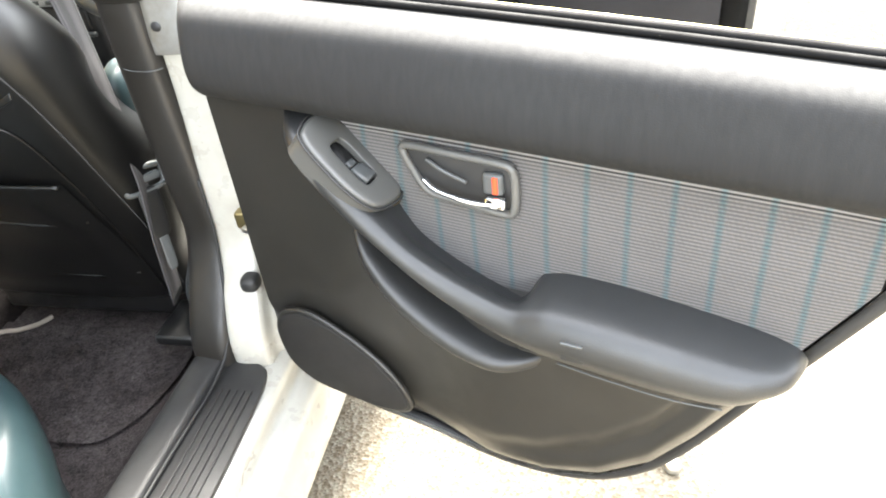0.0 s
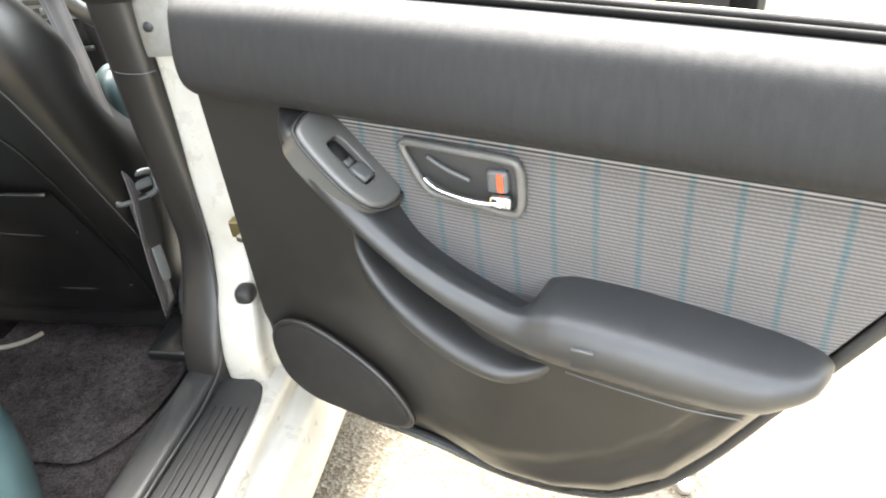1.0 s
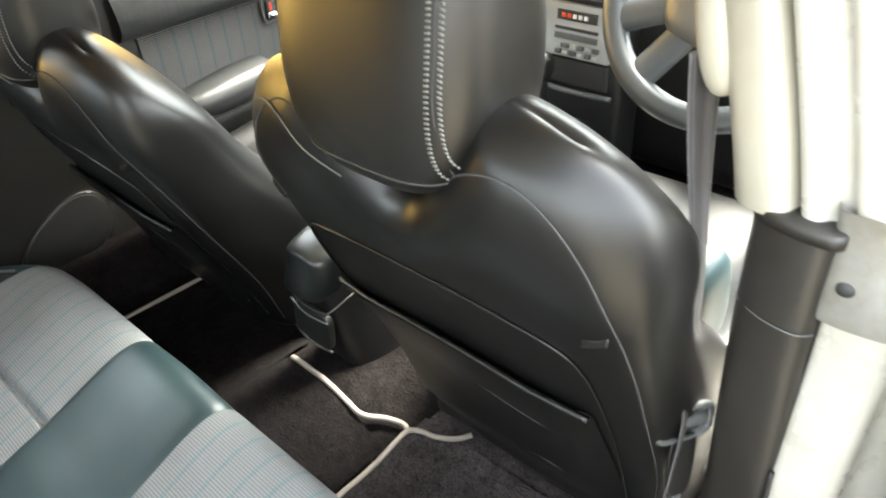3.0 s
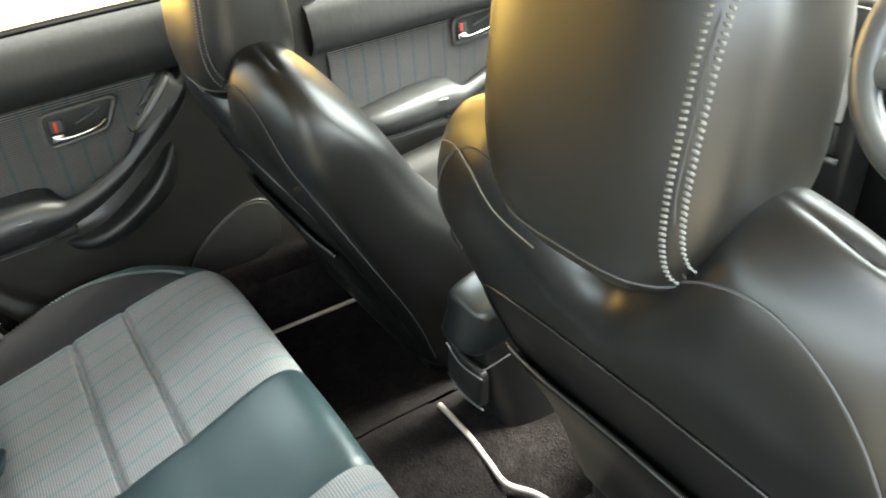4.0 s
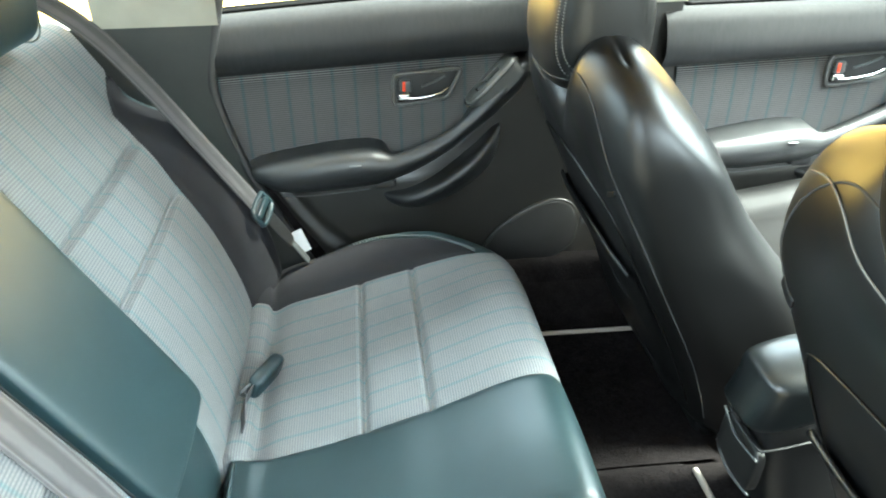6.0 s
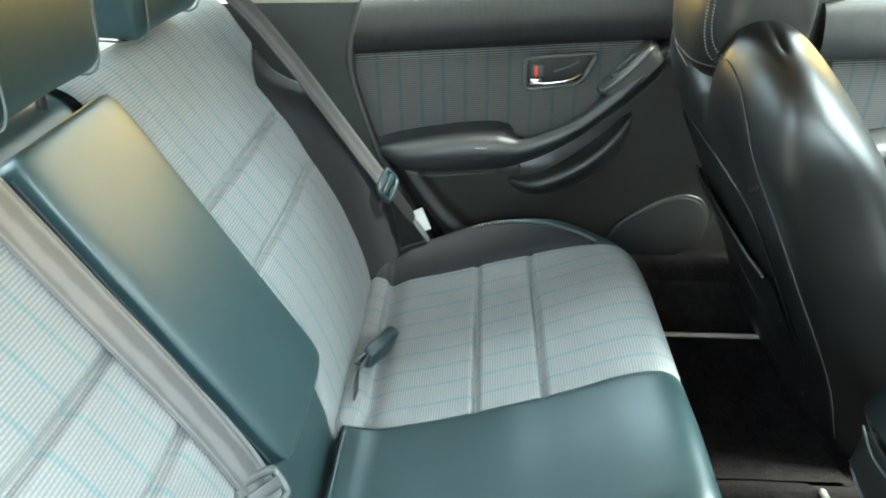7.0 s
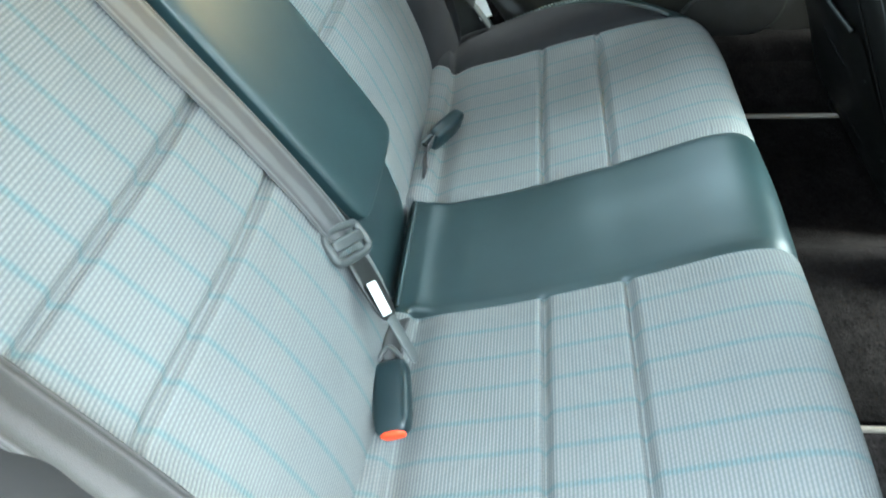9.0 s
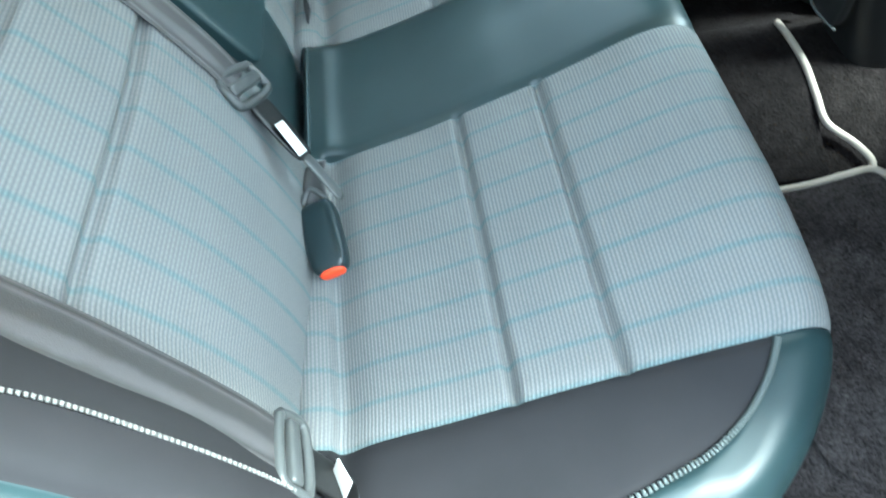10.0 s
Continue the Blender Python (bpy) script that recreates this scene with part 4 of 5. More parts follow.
# ---- front seats ----
def front_seat(at, label, tuck):
    """Bucket seat; x is across from its middle, y and z are the car's. tuck: how far the side by the belt runs in towards the front."""
    seat = thing("front_seat", at, label, "car seat", "front seats")
    yr = [(0.42, 0.331), (0.55, 0.290), (0.73, 0.210), (0.86, 0.157), (0.92, 0.136), (1.0, 0.107), (1.06, 0.092)]
    dep = [(0.42, 0.125), (0.6, 0.142), (0.73, 0.122), (0.80, 0.104), (0.88, 0.094), (0.95, 0.088), (1.0, 0.083), (1.06, 0.078)]
    wid = [(0.42, 0.224), (0.55, 0.240), (0.75, 0.248), (0.88, 0.252), (0.95, 0.257), (1.0, 0.259), (1.085, 0.258)]
    SEAMLINE = ((0.075, 1.012), (0.10, 1.028), (0.13, 1.034), (0.158, 1.024), (0.184, 1.004), (0.206, 0.975), (0.221, 0.94), (0.230, 0.89), (0.232, 0.83), (0.230, 0.76), (0.222, 0.6), (0.208, 0.48))

    def even(table, z):
        return sum(lerp_at(table, z + d) for d in (-0.06, -0.04, -0.02, 0.0, 0.02, 0.04, 0.06)) / 7

    def pressed(z):
        return tuck * math.exp(-((z - 0.825) / 0.095) ** 2)

    def top_z(sx):
        a = abs(sx)
        return 0.972 + 0.107 * ease(0.0, 0.55, a) - 0.022 * max(0.0, (a - 0.45) / 0.55) ** 1.8

    def soft(v):
        return 0.47 + 0.40 * ease(0.76, 1.0, v)

    def rounding(v, sx):
        """1 on the flat back, falling to 0 at the top; a tight edge in the notch, a long one on the shoulders."""
        start = 0.86 - 0.09 * ease(0.12, 0.80, abs(sx))
        return 1.0 if v < start else max(0.0, 1 - ((v - start) / (1 - start)) ** 2.2) ** 0.5

    def shell_at(a, v, grow=0.0):
        ex = soft(v)
        ca, sa = sgnpow(math.cos(a), ex), sgnpow(math.sin(a), ex)
        sx = ca
        zt = top_z(sx)
        z = 0.42 + (zt - 0.42) * v
        rnd = rounding(v, sx)
        w, b = even(wid, z) - pressed(z) * max(0.0, ca) * ease(-0.1, 0.7, sa), even(dep, z)
        bottom = ease(0.0, 0.06, v) * 0.35 + 0.65
        y = even(yr, z) + b - 0.005 * abs(sx) ** 2.2 + (b * rnd + grow) * sa * bottom
        return Vector(((w + grow) * ca * (0.64 + 0.36 * rnd), y, z))

    def shell_f(u, v):
        return shell_at(2 * math.pi * u, v)
    vs = [i / 60 * 0.74 for i in range(61)] + [0.74 + 0.26 * math.sin(math.pi / 2 * k / 30) for k in range(1, 31)]
    hull = grid(shell_f, 160, 1, wrap=True, vs=vs)
    bmesh.ops.remove_doubles(hull, verts=hull.verts, dist=2e-4)
    part("backrest", hull, BLACK_LEATHER, seat, "glossy black leather backrest")

    def rear(x, z, lift=0.0):
        """A place on the back of the backrest."""
        w, b = even(wid, z), even(dep, z)
        sx, rnd = x / w, 1.0
        for _ in range(4):
            v = min(1.0, (z - 0.42) / (top_z(sx) - 0.42))
            rnd = rounding(v, sx)
            sx = max(-0.999, min(0.999, x / (w * (0.64 + 0.36 * rnd))))
        ca = sgnpow(sx, 1 / soft(v))
        sa = -sgnpow(math.sqrt(max(0.0, 1 - ca * ca)), soft(v))
        y = even(yr, z) + b - 0.005 * abs(sx) ** 2.2 + b * rnd * sa
        return Vector((x, y - lift, z))

    # map pocket: a slack panel under its rolled edge
    def pocket(u, v):
        x = -0.188 + 0.372 * u
        top = 0.752 + 0.010 * math.cos(math.pi * (u - 0.5))
        z = 0.47 + (top - 0.47) * v
        e = min(u, 1 - u) * 0.35
        bag = 0.010 * ease(0, 0.05, e) * ease(0.0, 0.2, v) + 0.004 * math.sin(7 * v + 2 * u)* ease(0, 0.05, e)
        return rear(x, z, 0.003 + bag)
    part("map_pocket", grid(pocket, 30, 30), BLACK_LEATHER, seat, "slack black leather map pocket")
    part("pocket_edge", tube([rear(x, 0.752 + 0.010 * math.cos(math.pi * x / 0.35), 0.012) for x in (-0.188, -0.12, -0.06, 0, 0.06, 0.12, 0.184)], 0.0038), BLACK_LEATHER, seat)
    for z, x0 in ((0.712, -0.10), (0.668, -0.02), (0.53, -0.08)):
        part("pocket_fold", tube([rear(x0 + (0.168 - x0) * k / 4, z + 0.014 * (k / 4 - 1) ** 2, (0.003, 0.0105, 0.012, 0.0115, 0.003)[k]) for k in range(5)], 0.0032), BLACK_LEATHER, seat)
    for s in (1, -1):
        part("panel_seam", tube([rear(s * x, z, 0.0016) for x, z in ((0.0, 0.876), (0.06, 0.876), (0.12, 0.872), (0.165, 0.862), (0.186, 0.84), (0.194, 0.79), (0.194, 0.70), (0.186, 0.58), (0.182, 0.49))], 0.0016, steps=60), BLACK_LEATHER, seat)
        part("side_seam", tube([rear(s * x, z, 0.0006) for x, z in SEAMLINE], 0.0011, steps=90), SEAM, seat)
        part("pull_tab", ribbon([rear(s * 0.198, 0.892, 0.0015), rear(s * 0.208, 0.896, 0.002), rear(s * 0.221, 0.903, 0.0015)], (0, 0.1, 1), 0.009, steps=8), BLACK_LEATHER, seat)
    # collar piping round the headrest
    collar = [rear(x, z, 0.001) for x, z in ((-0.21, 1.01), (-0.17, 1.022), (-0.135, 1.018), (-0.10, 0.993), (-0.06, 0.972))]
    part("collar_piping", tube(collar, 0.0009, steps=60), COLLAR_THREAD, seat, "pale collar stitching")

    # headrest
    hm = pose(-0.004, 0.175, 1.121, -3, 0, 0)

    def head_back(x, z):
        """How far the back of the headrest stands behind its middle."""
        k = (1 - min(1.0, abs(z / 0.142)) ** 3.2) ** (1 / 3.2)
        w = 0.115 * k * (1 - 0.12 * ease(0.02, 0.17, abs(z)))
        return -0.066 * k * max(0.0, 1 - min(1.0, abs(x) / w) ** 3.6) ** (1 / 3.6) * (1 + 0.25 * ease(0.1, -0.15, z))
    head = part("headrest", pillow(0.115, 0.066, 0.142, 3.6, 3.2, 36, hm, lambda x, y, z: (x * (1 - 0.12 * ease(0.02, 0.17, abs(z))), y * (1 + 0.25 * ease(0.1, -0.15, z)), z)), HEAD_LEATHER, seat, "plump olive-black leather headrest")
    for off in (-0.0045, 0.0045):
        for k in range(60):
            z = -0.122 + 0.0041 * k
            yy = head_back(0.090 + off, z) - 0.0006
            part("stitch", box(0.0046, 0.0010, 0.0017, 0.0, m=hm @ pose(0.090 + off, yy, z, 0, 10 if off > 0 else -10, 0), segments=1), THREAD, head)
    part("headrest_seam", tube([hm @ Vector((0.090, head_back(0.090, z), z)) for z in (-0.125, -0.1, -0.05, 0, 0.05, 0.1, 0.125)], 0.0009), SEAM, head)

    low_ring = []
    for k in range(13):
        x = -0.104 + 0.208 * k / 12
        low_ring.append(hm @ Vector((x * 0.93, head_back(x * 0.93, -0.112) - 0.0004, -0.112)))
    part("headrest_hem", tube(low_ring, 0.0010, steps=60), SEAM, head, "pale hem stitching")

    # seat cushion, base and rails
    part("seat_cushion", pillow(0.25, 0.27, 0.085, 5, 4, 30, pose(0, 0.60, 0.565, 6, 0, 0), lambda x, y, z: (x, y, z + 0.03 * ease(0.13, 0.22, abs(x)) * (1 if z > 0 else 0))), BLACK_LEATHER, seat, "black leather seat cushion")
    for s in (1, -1):
        part("side_cover", pillow(0.018, 0.19, 0.05, 4, 4, 16, pose(s * 0.245, 0.63, 0.49)), DARK, seat)
        part("rail", box(0.035, 0.40, 0.05, 0.006, (s * 0.19, 0.64, 0.385)), DARK, seat)
    part("base", box(0.36, 0.42, 0.10, 0.01, (0, 0.55, 0.45)), DARK, seat)
    return seat


driver = front_seat(pose(0.372, 0, -0.011), "black leather front seat with map pocket and white-stitched headrest", 0.032)
part("side_bolster", pillow(0.026, 0.046, 0.088, 3, 3, 20, pose(0.190, 0.405, 0.768, 20, 4, 0)), TEAL_LEATHER, driver, "blue-green leatherette side bolster")
front_seat(pose(0, 0.28, 0.45, 2.1, 0, 0) @ pose(-0.389, -0.303, -0.524), "black leather front seat with map pocket and white-stitched headrest", 0.0)


# ---- floor mats ----
def mat_sheet(name, x0, x1, y0, y1, label, edges):
    """A pile mat that follows the floor, with rope piping along some edges."""
    mat = thing(name, pose(0, 0, 0), label, "floor mat", "floor mats")
    n = 24

    def at(u, v):
        x, y = x0 + (x1 - x0) * u, y0 + (y1 - y0) * v
        if x0 > 0.16:
            lo = 0.078 + 0.16 * ease(0.48, 0.62, x) ** 2 - 0.10 * ease(0.40, 0.25, x)
            y = lo + (y1 - lo) * v
        return Vector((x, y, floor_z(x, y) + 0.010 + 0.0025 * noise.noise((9 * x, 9 * y, 2))))
    top = grid(at, n, n)
    # the near mat takes the paler pile, daylight painted in with its dust
    part("mat_surface", top, DUSTY_LIT_PILE if x0 > 0.16 else MAT_PILE, mat)
    for line in edges:
        part("piping", tube([(x, y, floor_z(x, y) + 0.013 + dz) for x, y, dz in line], 0.0046, steps=40), PIPING, mat, "beige bound edge")
    return mat


mat_sheet("floor_mat", 0.165, 0.60, 0.0, 0.34, "black carpet floor mat with beige edging on the near footwell", [[(0.172, -0.02, 0), (0.172, 0.1, 0), (0.172, 0.2, 0), (0.166, 0.26, 0), (0.164, 0.296, 0), (0.182, 0.312, 0), (0.205, 0.318, 0), (0.235, 0.337, 0), (0.25, 0.36, 0)]])
mat_sheet("tunnel_mat", -0.105, 0.160, 0.0, 0.245, "black carpet mat over the centre tunnel with beige front edging", [[(-0.058, 0.243, 0), (-0.02, 0.240, 0), (0.035, 0.240, 0), (0.075, 0.244, 0), (0.105, 0.252, 0.003), (0.128, 0.285, 0), (0.15, 0.30, 0), (0.164, 0.297, 0)]])
mat_sheet("floor_mat", -0.505, -0.125, 0.0, 0.33, "black carpet floor mat with beige edging on the far footwell", [[(-0.505, 0.02, 0), (-0.506, 0.13, 0), (-0.505, 0.22, 0), (-0.503, 0.32, 0)]])

# ---- centre console ----
console = thing("centre_console", pose(-0.012, 0, 0), "dark centre console with padded lid and rear ashtray", "car console")


def console_body(u, v):
    z = 0.37 + 0.235 * v
    a = 2 * math.pi * u
    w = 0.066 - 0.012 * v
    x, y = w * sgnpow(math.cos(a), 0.35), 0.62 + (0.35 - 0.03 * (1 - v)) * sgnpow(math.sin(a), 0.3)
    return Vector((x + 0.004, y - 0.004 + (0.016 * (1 - v) if y < 0.6 else 0), z))


part("console_body", grid(console_body, 80, 20, wrap=True, cap=True), DARK, console)
def lid_shape(x, y, z):
    """A padded lid whose back end folds down over the console."""
    back = ease(-0.10, -0.20, y)
    top = 0.010 * (1 - (x / 0.056) ** 2) if z > 0 else 0.0
    return x, y - 0.012 * back * (1 if z < 0 else 0), z + top - (0.034 * back if z < 0 else 0.012 * back)


part("lid", pillow(0.055, 0.205, 0.034, 5, 4.5, 30, pose(0.004, 0.462, 0.630, -3, 0, 0), lid_shape), LID, console, "glossy black padded lid")
part("lid_bead", tube([(-0.050, 0.262, 0.572), (0.0, 0.255, 0.566), (0.046, 0.257, 0.566), (0.060, 0.268, 0.570), (0.062, 0.36, 0.585), (0.062, 0.60, 0.600)], 0.0018), DARK, console)
part("ashtray", pillow(0.046, 0.008, 0.036, 7, 5, 18, pose(0.004, 0.268, 0.516, -4, 0, 0)), DARK, console, "dark rear ashtray")
for z in (0.546, 0.486):
    part("ashtray_lip", tube([(-0.042, 0.262, z + 0.006), (0.004, 0.256, z - 0.002), (0.050, 0.262, z - 0.004)], 0.0018), GREY_PLASTIC, console)
part("gear_surround", box(0.13, 0.30, 0.05, 0.01, (0.0, 0.96, 0.60)), DARK, console)
part("gear_lever", tube([(0.0, 0.93, 0.62), (0.0, 0.91, 0.70), (0.0, 0.90, 0.74)], 0.009), DARK, console)
part("gear_knob", pillow(0.022, 0.026, 0.032, 2.4, 2.4, 14, pose(0, 0.898, 0.76)), BLACK_LEATHER, console)

# ---- dashboard ----
dash = thing("dashboard", pose(0, 0, 0), "black dashboard with radio and climate controls", "dashboard")


def dash_f(u, v):
    x = -0.69 + 1.38 * u
    y, z = spline([(1.46, 0.45), (1.20, 0.46), (1.12, 0.52), (1.09, 0.62), (1.06, 0.76), (1.06, 0.86), (1.10, 0.915), (1.2, 0.935), (1.36, 0.93)], v)
    hood = ease(0.14, 0.2, x) * ease(0.58, 0.52, x)
    return Vector((x, y - 0.03 * hood * ease(0.5, 0.7, v), z + 0.03 * hood * ease(0.6, 0.75, v)))


part("dash_shell", grid(dash_f, 60, 48), DARK, dash)
part("dash_end", box(0.012, 0.36, 0.44, 0.01, (0.692, 1.27, 0.70)), DARK, dash)
part("centre_panel", box(0.22, 0.09, 0.44, 0.014, (0.0, 1.035, 0.74), m=pose(0, 0, 0)), DARK, dash)
radio = thing("car_radio", pose(0.0, 0.985, 0.812, -4, 0, 0), "silver-faced car radio with red display and buttons", "car radio")
part("face", box(0.178, 0.012, 0.108, 0.004), STEEL_PLASTIC, radio, "silver plastic face")
part("display", box(0.092, 0.004, 0.020, 0.001, (0.012, -0.0075, 0.030)), RUBBER, radio)
for k in range(5):
    part("display_mark", box(0.008, 0.002, 0.008, 0.0, (-0.018 + 0.013 * k, -0.0105, 0.030)), RED if k < 2 else TAG, radio)
part("slot", box(0.10, 0.004, 0.006, 0.001, (0.012, -0.0075, 0.004)), RUBBER, radio)
part("slot", box(0.10, 0.004, 0.012, 0.001, (0.012, -0.0075, -0.012)), GREY_PLASTIC, radio)
for k in range(6):
    for j in range(2):
        part("button", box(0.0145, 0.008, 0.009, 0.002, (-0.026 + 0.0175 * k, -0.009, -0.030 - 0.0135 * j)), GREY_PLASTIC if (k + j) % 2 else STEEL_PLASTIC, radio)
for z in (0.032, 0.004, -0.024, -0.042):
    part("knob", pillow(0.009, 0.008, 0.008, 2.2, 2.2, 10, pose(-0.070, -0.008, z)), STEEL_PLASTIC, radio)
climate = thing("climate_panel", pose(0.0, 0.985, 0.910, -6, 0, 0), "black climate control panel with white marks", "car control")
part("face", box(0.18, 0.012, 0.075, 0.004), DARK, climate)
for k in range(3):
    part("slider_mark", box(0.12, 0.003, 0.003, 0.0, (0, -0.0075, 0.024 - 0.02 * k)), TAG, climate)
for k in range(4):
    part("key", box(0.026, 0.008, 0.011, 0.003, (-0.057 + 0.038 * k, -0.008, -0.026)), GREY_PLASTIC, climate)
shelf = thing("dash_tray", pose(0.0, 0.99, 0.712), "open dark storage tray under the radio", "car storage")
part("tray_recess", box(0.17, 0.01, 0.055, 0.004, (0, 0, 0.012)), RUBBER, shelf)
part("tray_lip", tube([(-0.10, -0.012, -0.022), (0, -0.016, -0.024), (0.10, -0.012, -0.022)], 0.006), GREY_PLASTIC, shelf)

# ---- steering wheel ----
wheel = thing("steering_wheel", pose(0.362, 0.85, 0.965, 62, 0, 0), "grey four-spoke steering wheel with round hub badge", "steering wheel")
ring = [(0.185 * math.cos(a), 0.0, 0.185 * math.sin(a)) for a in (2 * math.pi * k / 40 for k in range(41))]
wm = pose(0, 0, 0, 90, 0, 0)
part("rim", tube([wm @ Vector(p) for p in ring], 0.021, 12, steps=120), WHEEL, wheel, "worn leather rim")
part("hub", pillow(0.092, 0.076, 0.030, 3, 2.6, 20, pose(0, -0.008, 0.004)), SATIN, wheel, "dark grey hub pad")
part("badge_ring", tube([(0.026 * math.cos(a), 0.01 + 0.022 * math.sin(a), 0.031) for a in (2 * math.pi * k / 20 for k in range(21))], 0.005), TAG, wheel, "white badge ring")
part("badge", pillow(0.020, 0.017, 0.004, 2, 2, 10, pose(0, 0.01, 0.030)), STEEL, wheel)
for a in (200, 340, 235, 305):
    e = (0.178 * math.cos(radians(a)), 0.178 * math.sin(radians(a)), 0.0)
    b = (0.06 * math.cos(radians(a)), 0.06 * math.sin(radians(a)), 0.006)
    part("spoke", tube([b, tuple((x + y) / 2 for x, y in zip(b, e)), e], 0.027, 10, flat=0.5), WHEEL, wheel)
part("column", tube([(0, 0.0, -0.01), (0.0, 0.0, -0.12), (0.0, 0.0, -0.26)], 0.05, 14), DARK, wheel)

# ---- belts ----
def tongue(parent, p, d, across, shade=GREY_PLASTIC):
    """Slide loop and tongue at the end of a strap: p where the strap ends, d the way it points."""
    p, d, a = Vector(p), Vector(d).normalized(), Vector(across).normalized()
    a = (a - d * a.dot(d)).normalized()
    n = a.cross(d)
    m = Matrix((a, d, n)).transposed().to_4x4()
    m.translation = p
    ring = [(-0.030, -0.012, 0.003), (-0.033, 0.006, 0.004), (-0.029, 0.018, 0.004), (0.0, 0.021, 0.004), (0.029, 0.018, 0.004), (0.033, 0.006, 0.004), (0.030, -0.012, 0.003), (0.0, -0.015, 0.003), (-0.030, -0.012, 0.003)]
    t = part("tongue", tube([m @ Vector(q) for q in ring], 0.0046, 10), shade, parent, "grey plastic belt slide")
    part("cross_bar", box(0.056, 0.013, 0.009, 0.003, (0, 0.002, 0.004), m=m), shade, t)
    part("plate", pillow(0.018, 0.040, 0.0028, 5, 4, 14, m @ pose(0, 0.055, 0.002), lambda x, y, z: (x * (1 - 5.5 * max(0.0, y - 0.01)), y, z)), DARK, t)
    part("blade", pillow(0.0085, 0.032, 0.0022, 4, 3, 12, m @ pose(0, 0.118, 0.002)), GREY_PLASTIC, t, "grey coated blade")
    return m


def rear_belt(pts, label, tag_at, tag_dir, width=0.046, side=(1, 0, 0), cloth=WEBBING, aim=None):
    b = thing("seat_belt", pose(0, 0, 0), label, "seat belt", "seat belts")
    part("webbing", ribbon(pts, side, width), cloth, b)
    end, back = Vector(pts[-1]), Vector(pts[-2])
    m = tongue(b, end, Vector(aim) if aim else end - back, side, GREY_PLASTIC if end.x > 0 else DARKTEAL)
    if tag_at:
        part("care_label", box(0.024, 0.046, 0.002, 0.0006, m=Matrix.Translation(tag_at) @ tag_dir), TAG, b, "white care label")
    else:
        part("care_label", box(0.013, 0.038, 0.0016, 0.0006, m=m @ pose(0.012, 0.070, 0.011, 0, 12, -6)), TAG, b, "white care label")
    return b


near_in = [tuple(back_at(x, t) + BACK_OUT * 0.0045) for x, t in ((0.130, 0.86), (0.130, 0.74), (0.132, 0.62), (0.136, 0.50), (0.141, 0.38), (0.148, 0.28), (0.152, 0.235))]
rear_belt(near_in, "grey webbing belt along the rear backrest beside the armrest", None, None, 0.050, aim=(0.085, 0.085, -0.12))
near_out = [tuple(back_at(x, t) + BACK_OUT * 0.006) for x, t in ((0.452, 0.78), (0.455, 0.68), (0.463, 0.57), (0.478, 0.45), (0.493, 0.33), (0.505, 0.22), (0.512, 0.16))]
rear_belt(near_out, "grey webbing belt across the near rear backrest bolster", tuple(back_at(0.522, 0.075) + BACK_OUT * 0.016), pose(0, 0, 0, 62, 0, 25), 0.05, (0.97, 0.12, 0.1), DARK_WEBBING)
far_out = [(-0.43, -0.66, 1.06), (-0.49, -0.595, 0.985), (-0.525, -0.535, 0.885), (-0.545, -0.47, 0.77), (-0.562, -0.395, 0.64)]
rear_belt(far_out, "grey webbing belt over the far rear backrest bolster", (-0.633, -0.338, 0.528), look((0, 0, 0), (1.28, 0.15, 0.70), -20), 0.046, (1, -0.15, -0.25), DARK_WEBBING)


def buckle(at, label, red):
    b = thing("belt_buckle", at, label, "belt buckle", "belt buckles")
    part("shell", pillow(0.020, 0.042, 0.0125, 5, 4, 18), DARKTEAL, b, "dark teal plastic shell")
    if red:
        part("release_button", pillow(0.014, 0.0035, 0.0085, 3, 3, 10, pose(0, 0.041, 0)), RED, b, "bright red release button")
    part("strap", ribbon([(0, -0.03, 0), (0, -0.07, -0.006), (0, -0.11, -0.03)], (1, 0, 0), 0.026, steps=12), WEBBING, b)
    part("strap_loop", tube([(-0.014, -0.042, 0.004), (0, -0.056, 0.010), (0.014, -0.044, 0.004)], 0.003), GREY_PLASTIC, b)
    return b


buckle(pose(0.258, -0.383, 0.512, 0, 0, -85) @ pose(0, 0, 0, -12, 15, 0), "dark belt buckle with red release button on the near cushion", True)
buckle(look((-0.265, -0.376, 0.497), (-0.40, -0.315, 0.485)) @ pose(0, 0, 0, -90, 0, 70), "dark teal belt buckle lying on the far cushion", False)

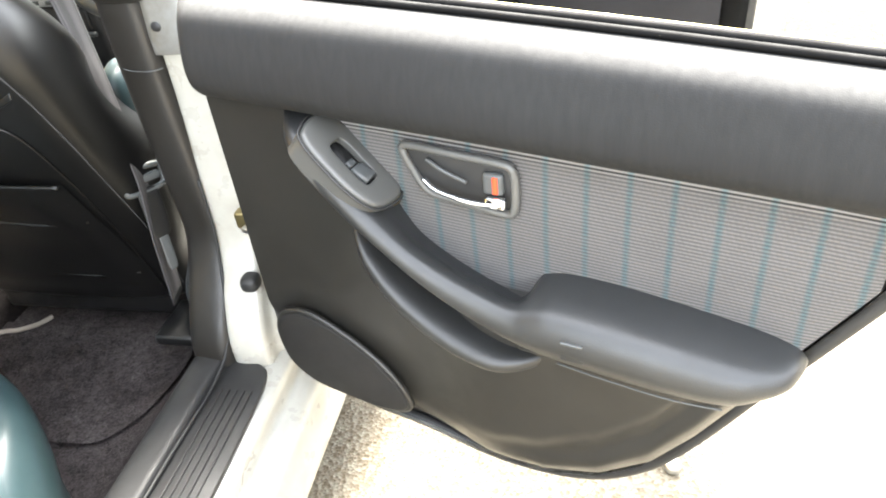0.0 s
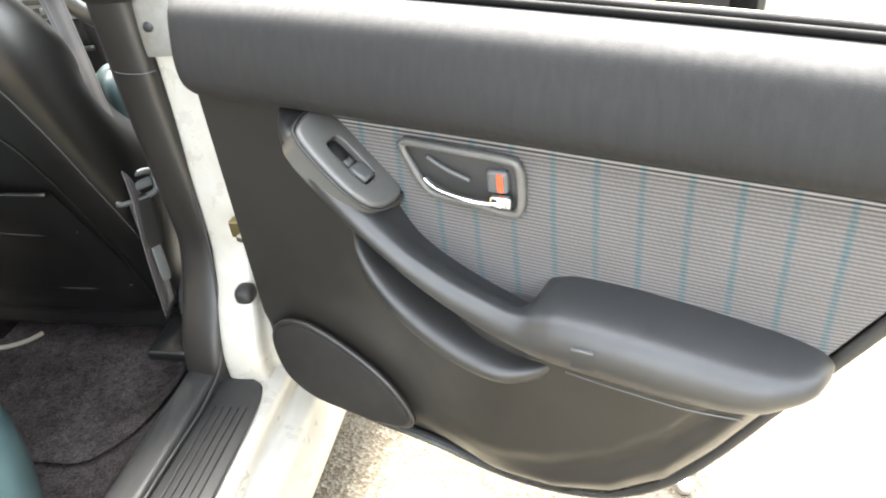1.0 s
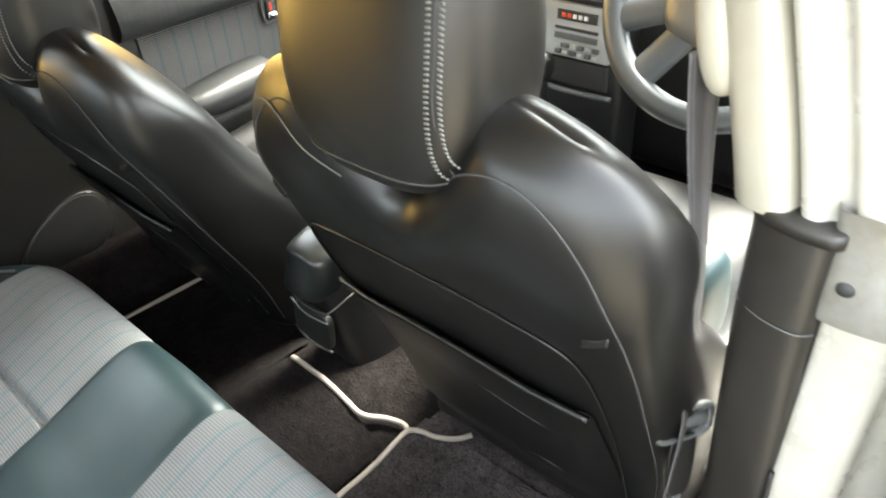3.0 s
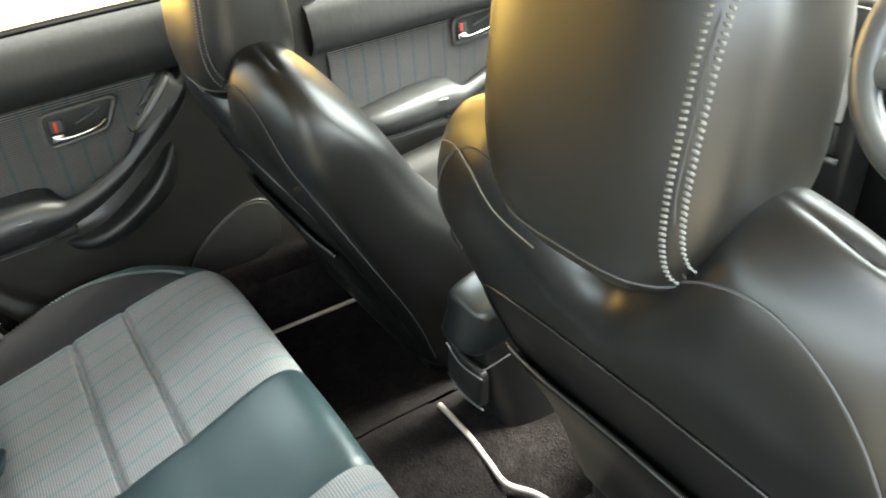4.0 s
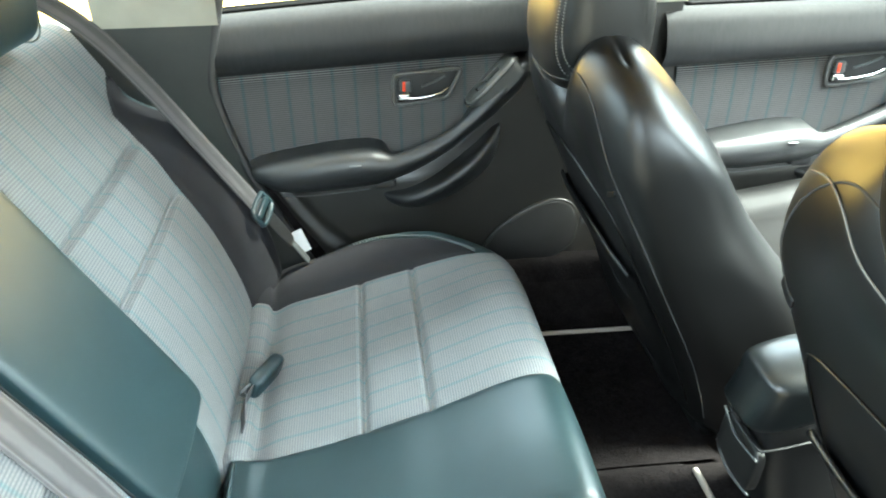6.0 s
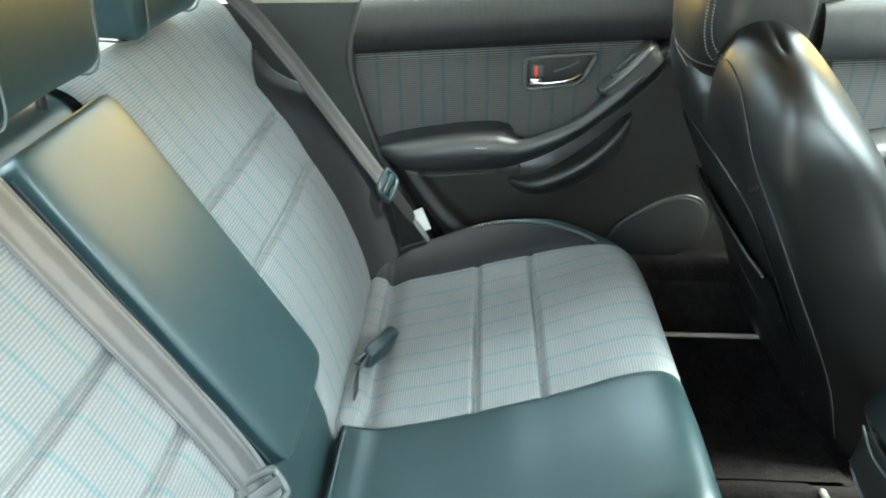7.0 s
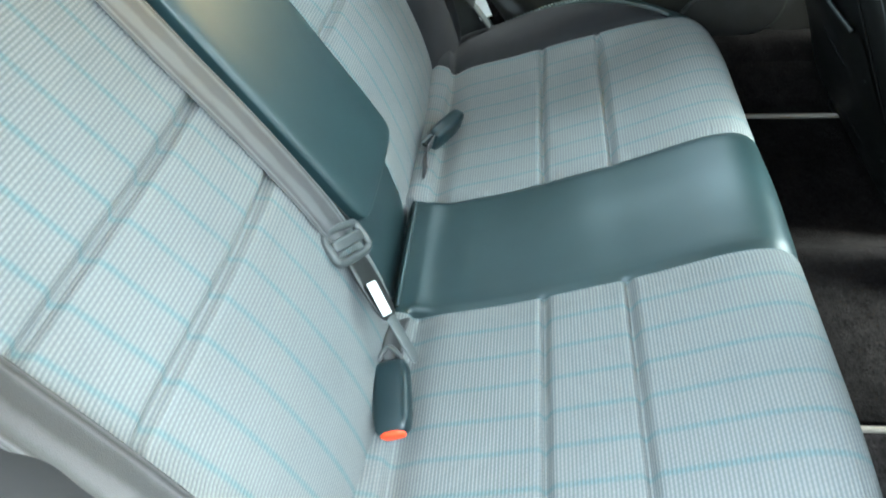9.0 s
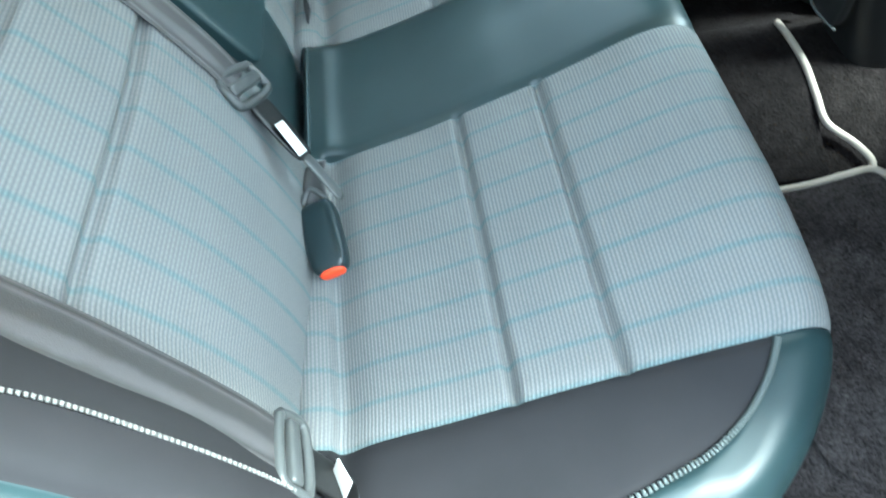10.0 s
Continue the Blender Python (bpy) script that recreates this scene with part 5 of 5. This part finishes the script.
front_belt = thing("front_seat_belt", pose(0, 0, 0), "grey front seat belt hanging beside the driver seat", "seat belt", "seat belts")
fb = [(0.566, 0.318, 1.08), (0.570, 0.322, 1.01), (0.586, 0.310, 0.93), (0.600, 0.300, 0.86), (0.606, 0.296, 0.79), (0.616, 0.292, 0.71), (0.617, 0.275, 0.61), (0.608, 0.275, 0.487)]
part("webbing", ribbon(fb, [(0.2, 1, 0), (0.1, 1, 0), (-0.1, 1, 0), (-0.2, 1, 0), (-0.2, 1, 0), (-0.2, 1, 0), (-0.2, 1, 0), (-0.2, 1, 0)], 0.046), DARK_WEBBING, front_belt)
part("upper_guide", pillow(0.017, 0.022, 0.058, 2.6, 2.6, 14, pose(0.574, 0.318, 1.10, 0, -12, 0)), CREAM, front_belt, "cream upper belt guide")
tongue(front_belt, (0.618, 0.290, 0.702), (0.12, -0.2, -1), (0.35, 1, 0.25))
recliner = thing("recliner_lever", pose(0.622, 0.32, 0.475), "grey plastic seat recliner lever beside the sill", "seat lever")
part("lever", pillow(0.011, 0.026, 0.080, 3, 2.4, 16, pose(0.005, -0.01, 0.03, 12, 24, 0), lambda x, y, z: (x, y * (0.6 - 4.5 * z) if z > 0 else y * 0.8, z)), GREY_PLASTIC, recliner)
part("hub_cover", pillow(0.012, 0.05, 0.03, 3, 3, 14, pose(0, 0.01, -0.04)), DARK, recliner)
part("floor_bracket", box(0.07, 0.10, 0.02, 0.006, (-0.035, -0.02, -0.065)), DARK, recliner)

sticker = thing("warning_sticker", pose(0.7015, 1.14, 0.778, 90, 0, 90), "small yellow warning label on the dash end", "label")
part("paper", box(0.03, 0.05, 0.0015, 0.0004), YELLOW, sticker)
bolt = thing("steel_bolt", pose(1.424, 0.397, 0.012), "small rusty steel bolt lying on the concrete", "bolt")
part("head", pillow(0.016, 0.016, 0.011, 2.2, 4, 12), STEEL, bolt)
part("shank", tube([(0, 0, 0.002), (-0.05, 0.012, -0.003), (-0.085, 0.02, -0.004)], 0.005), STEEL, bolt)
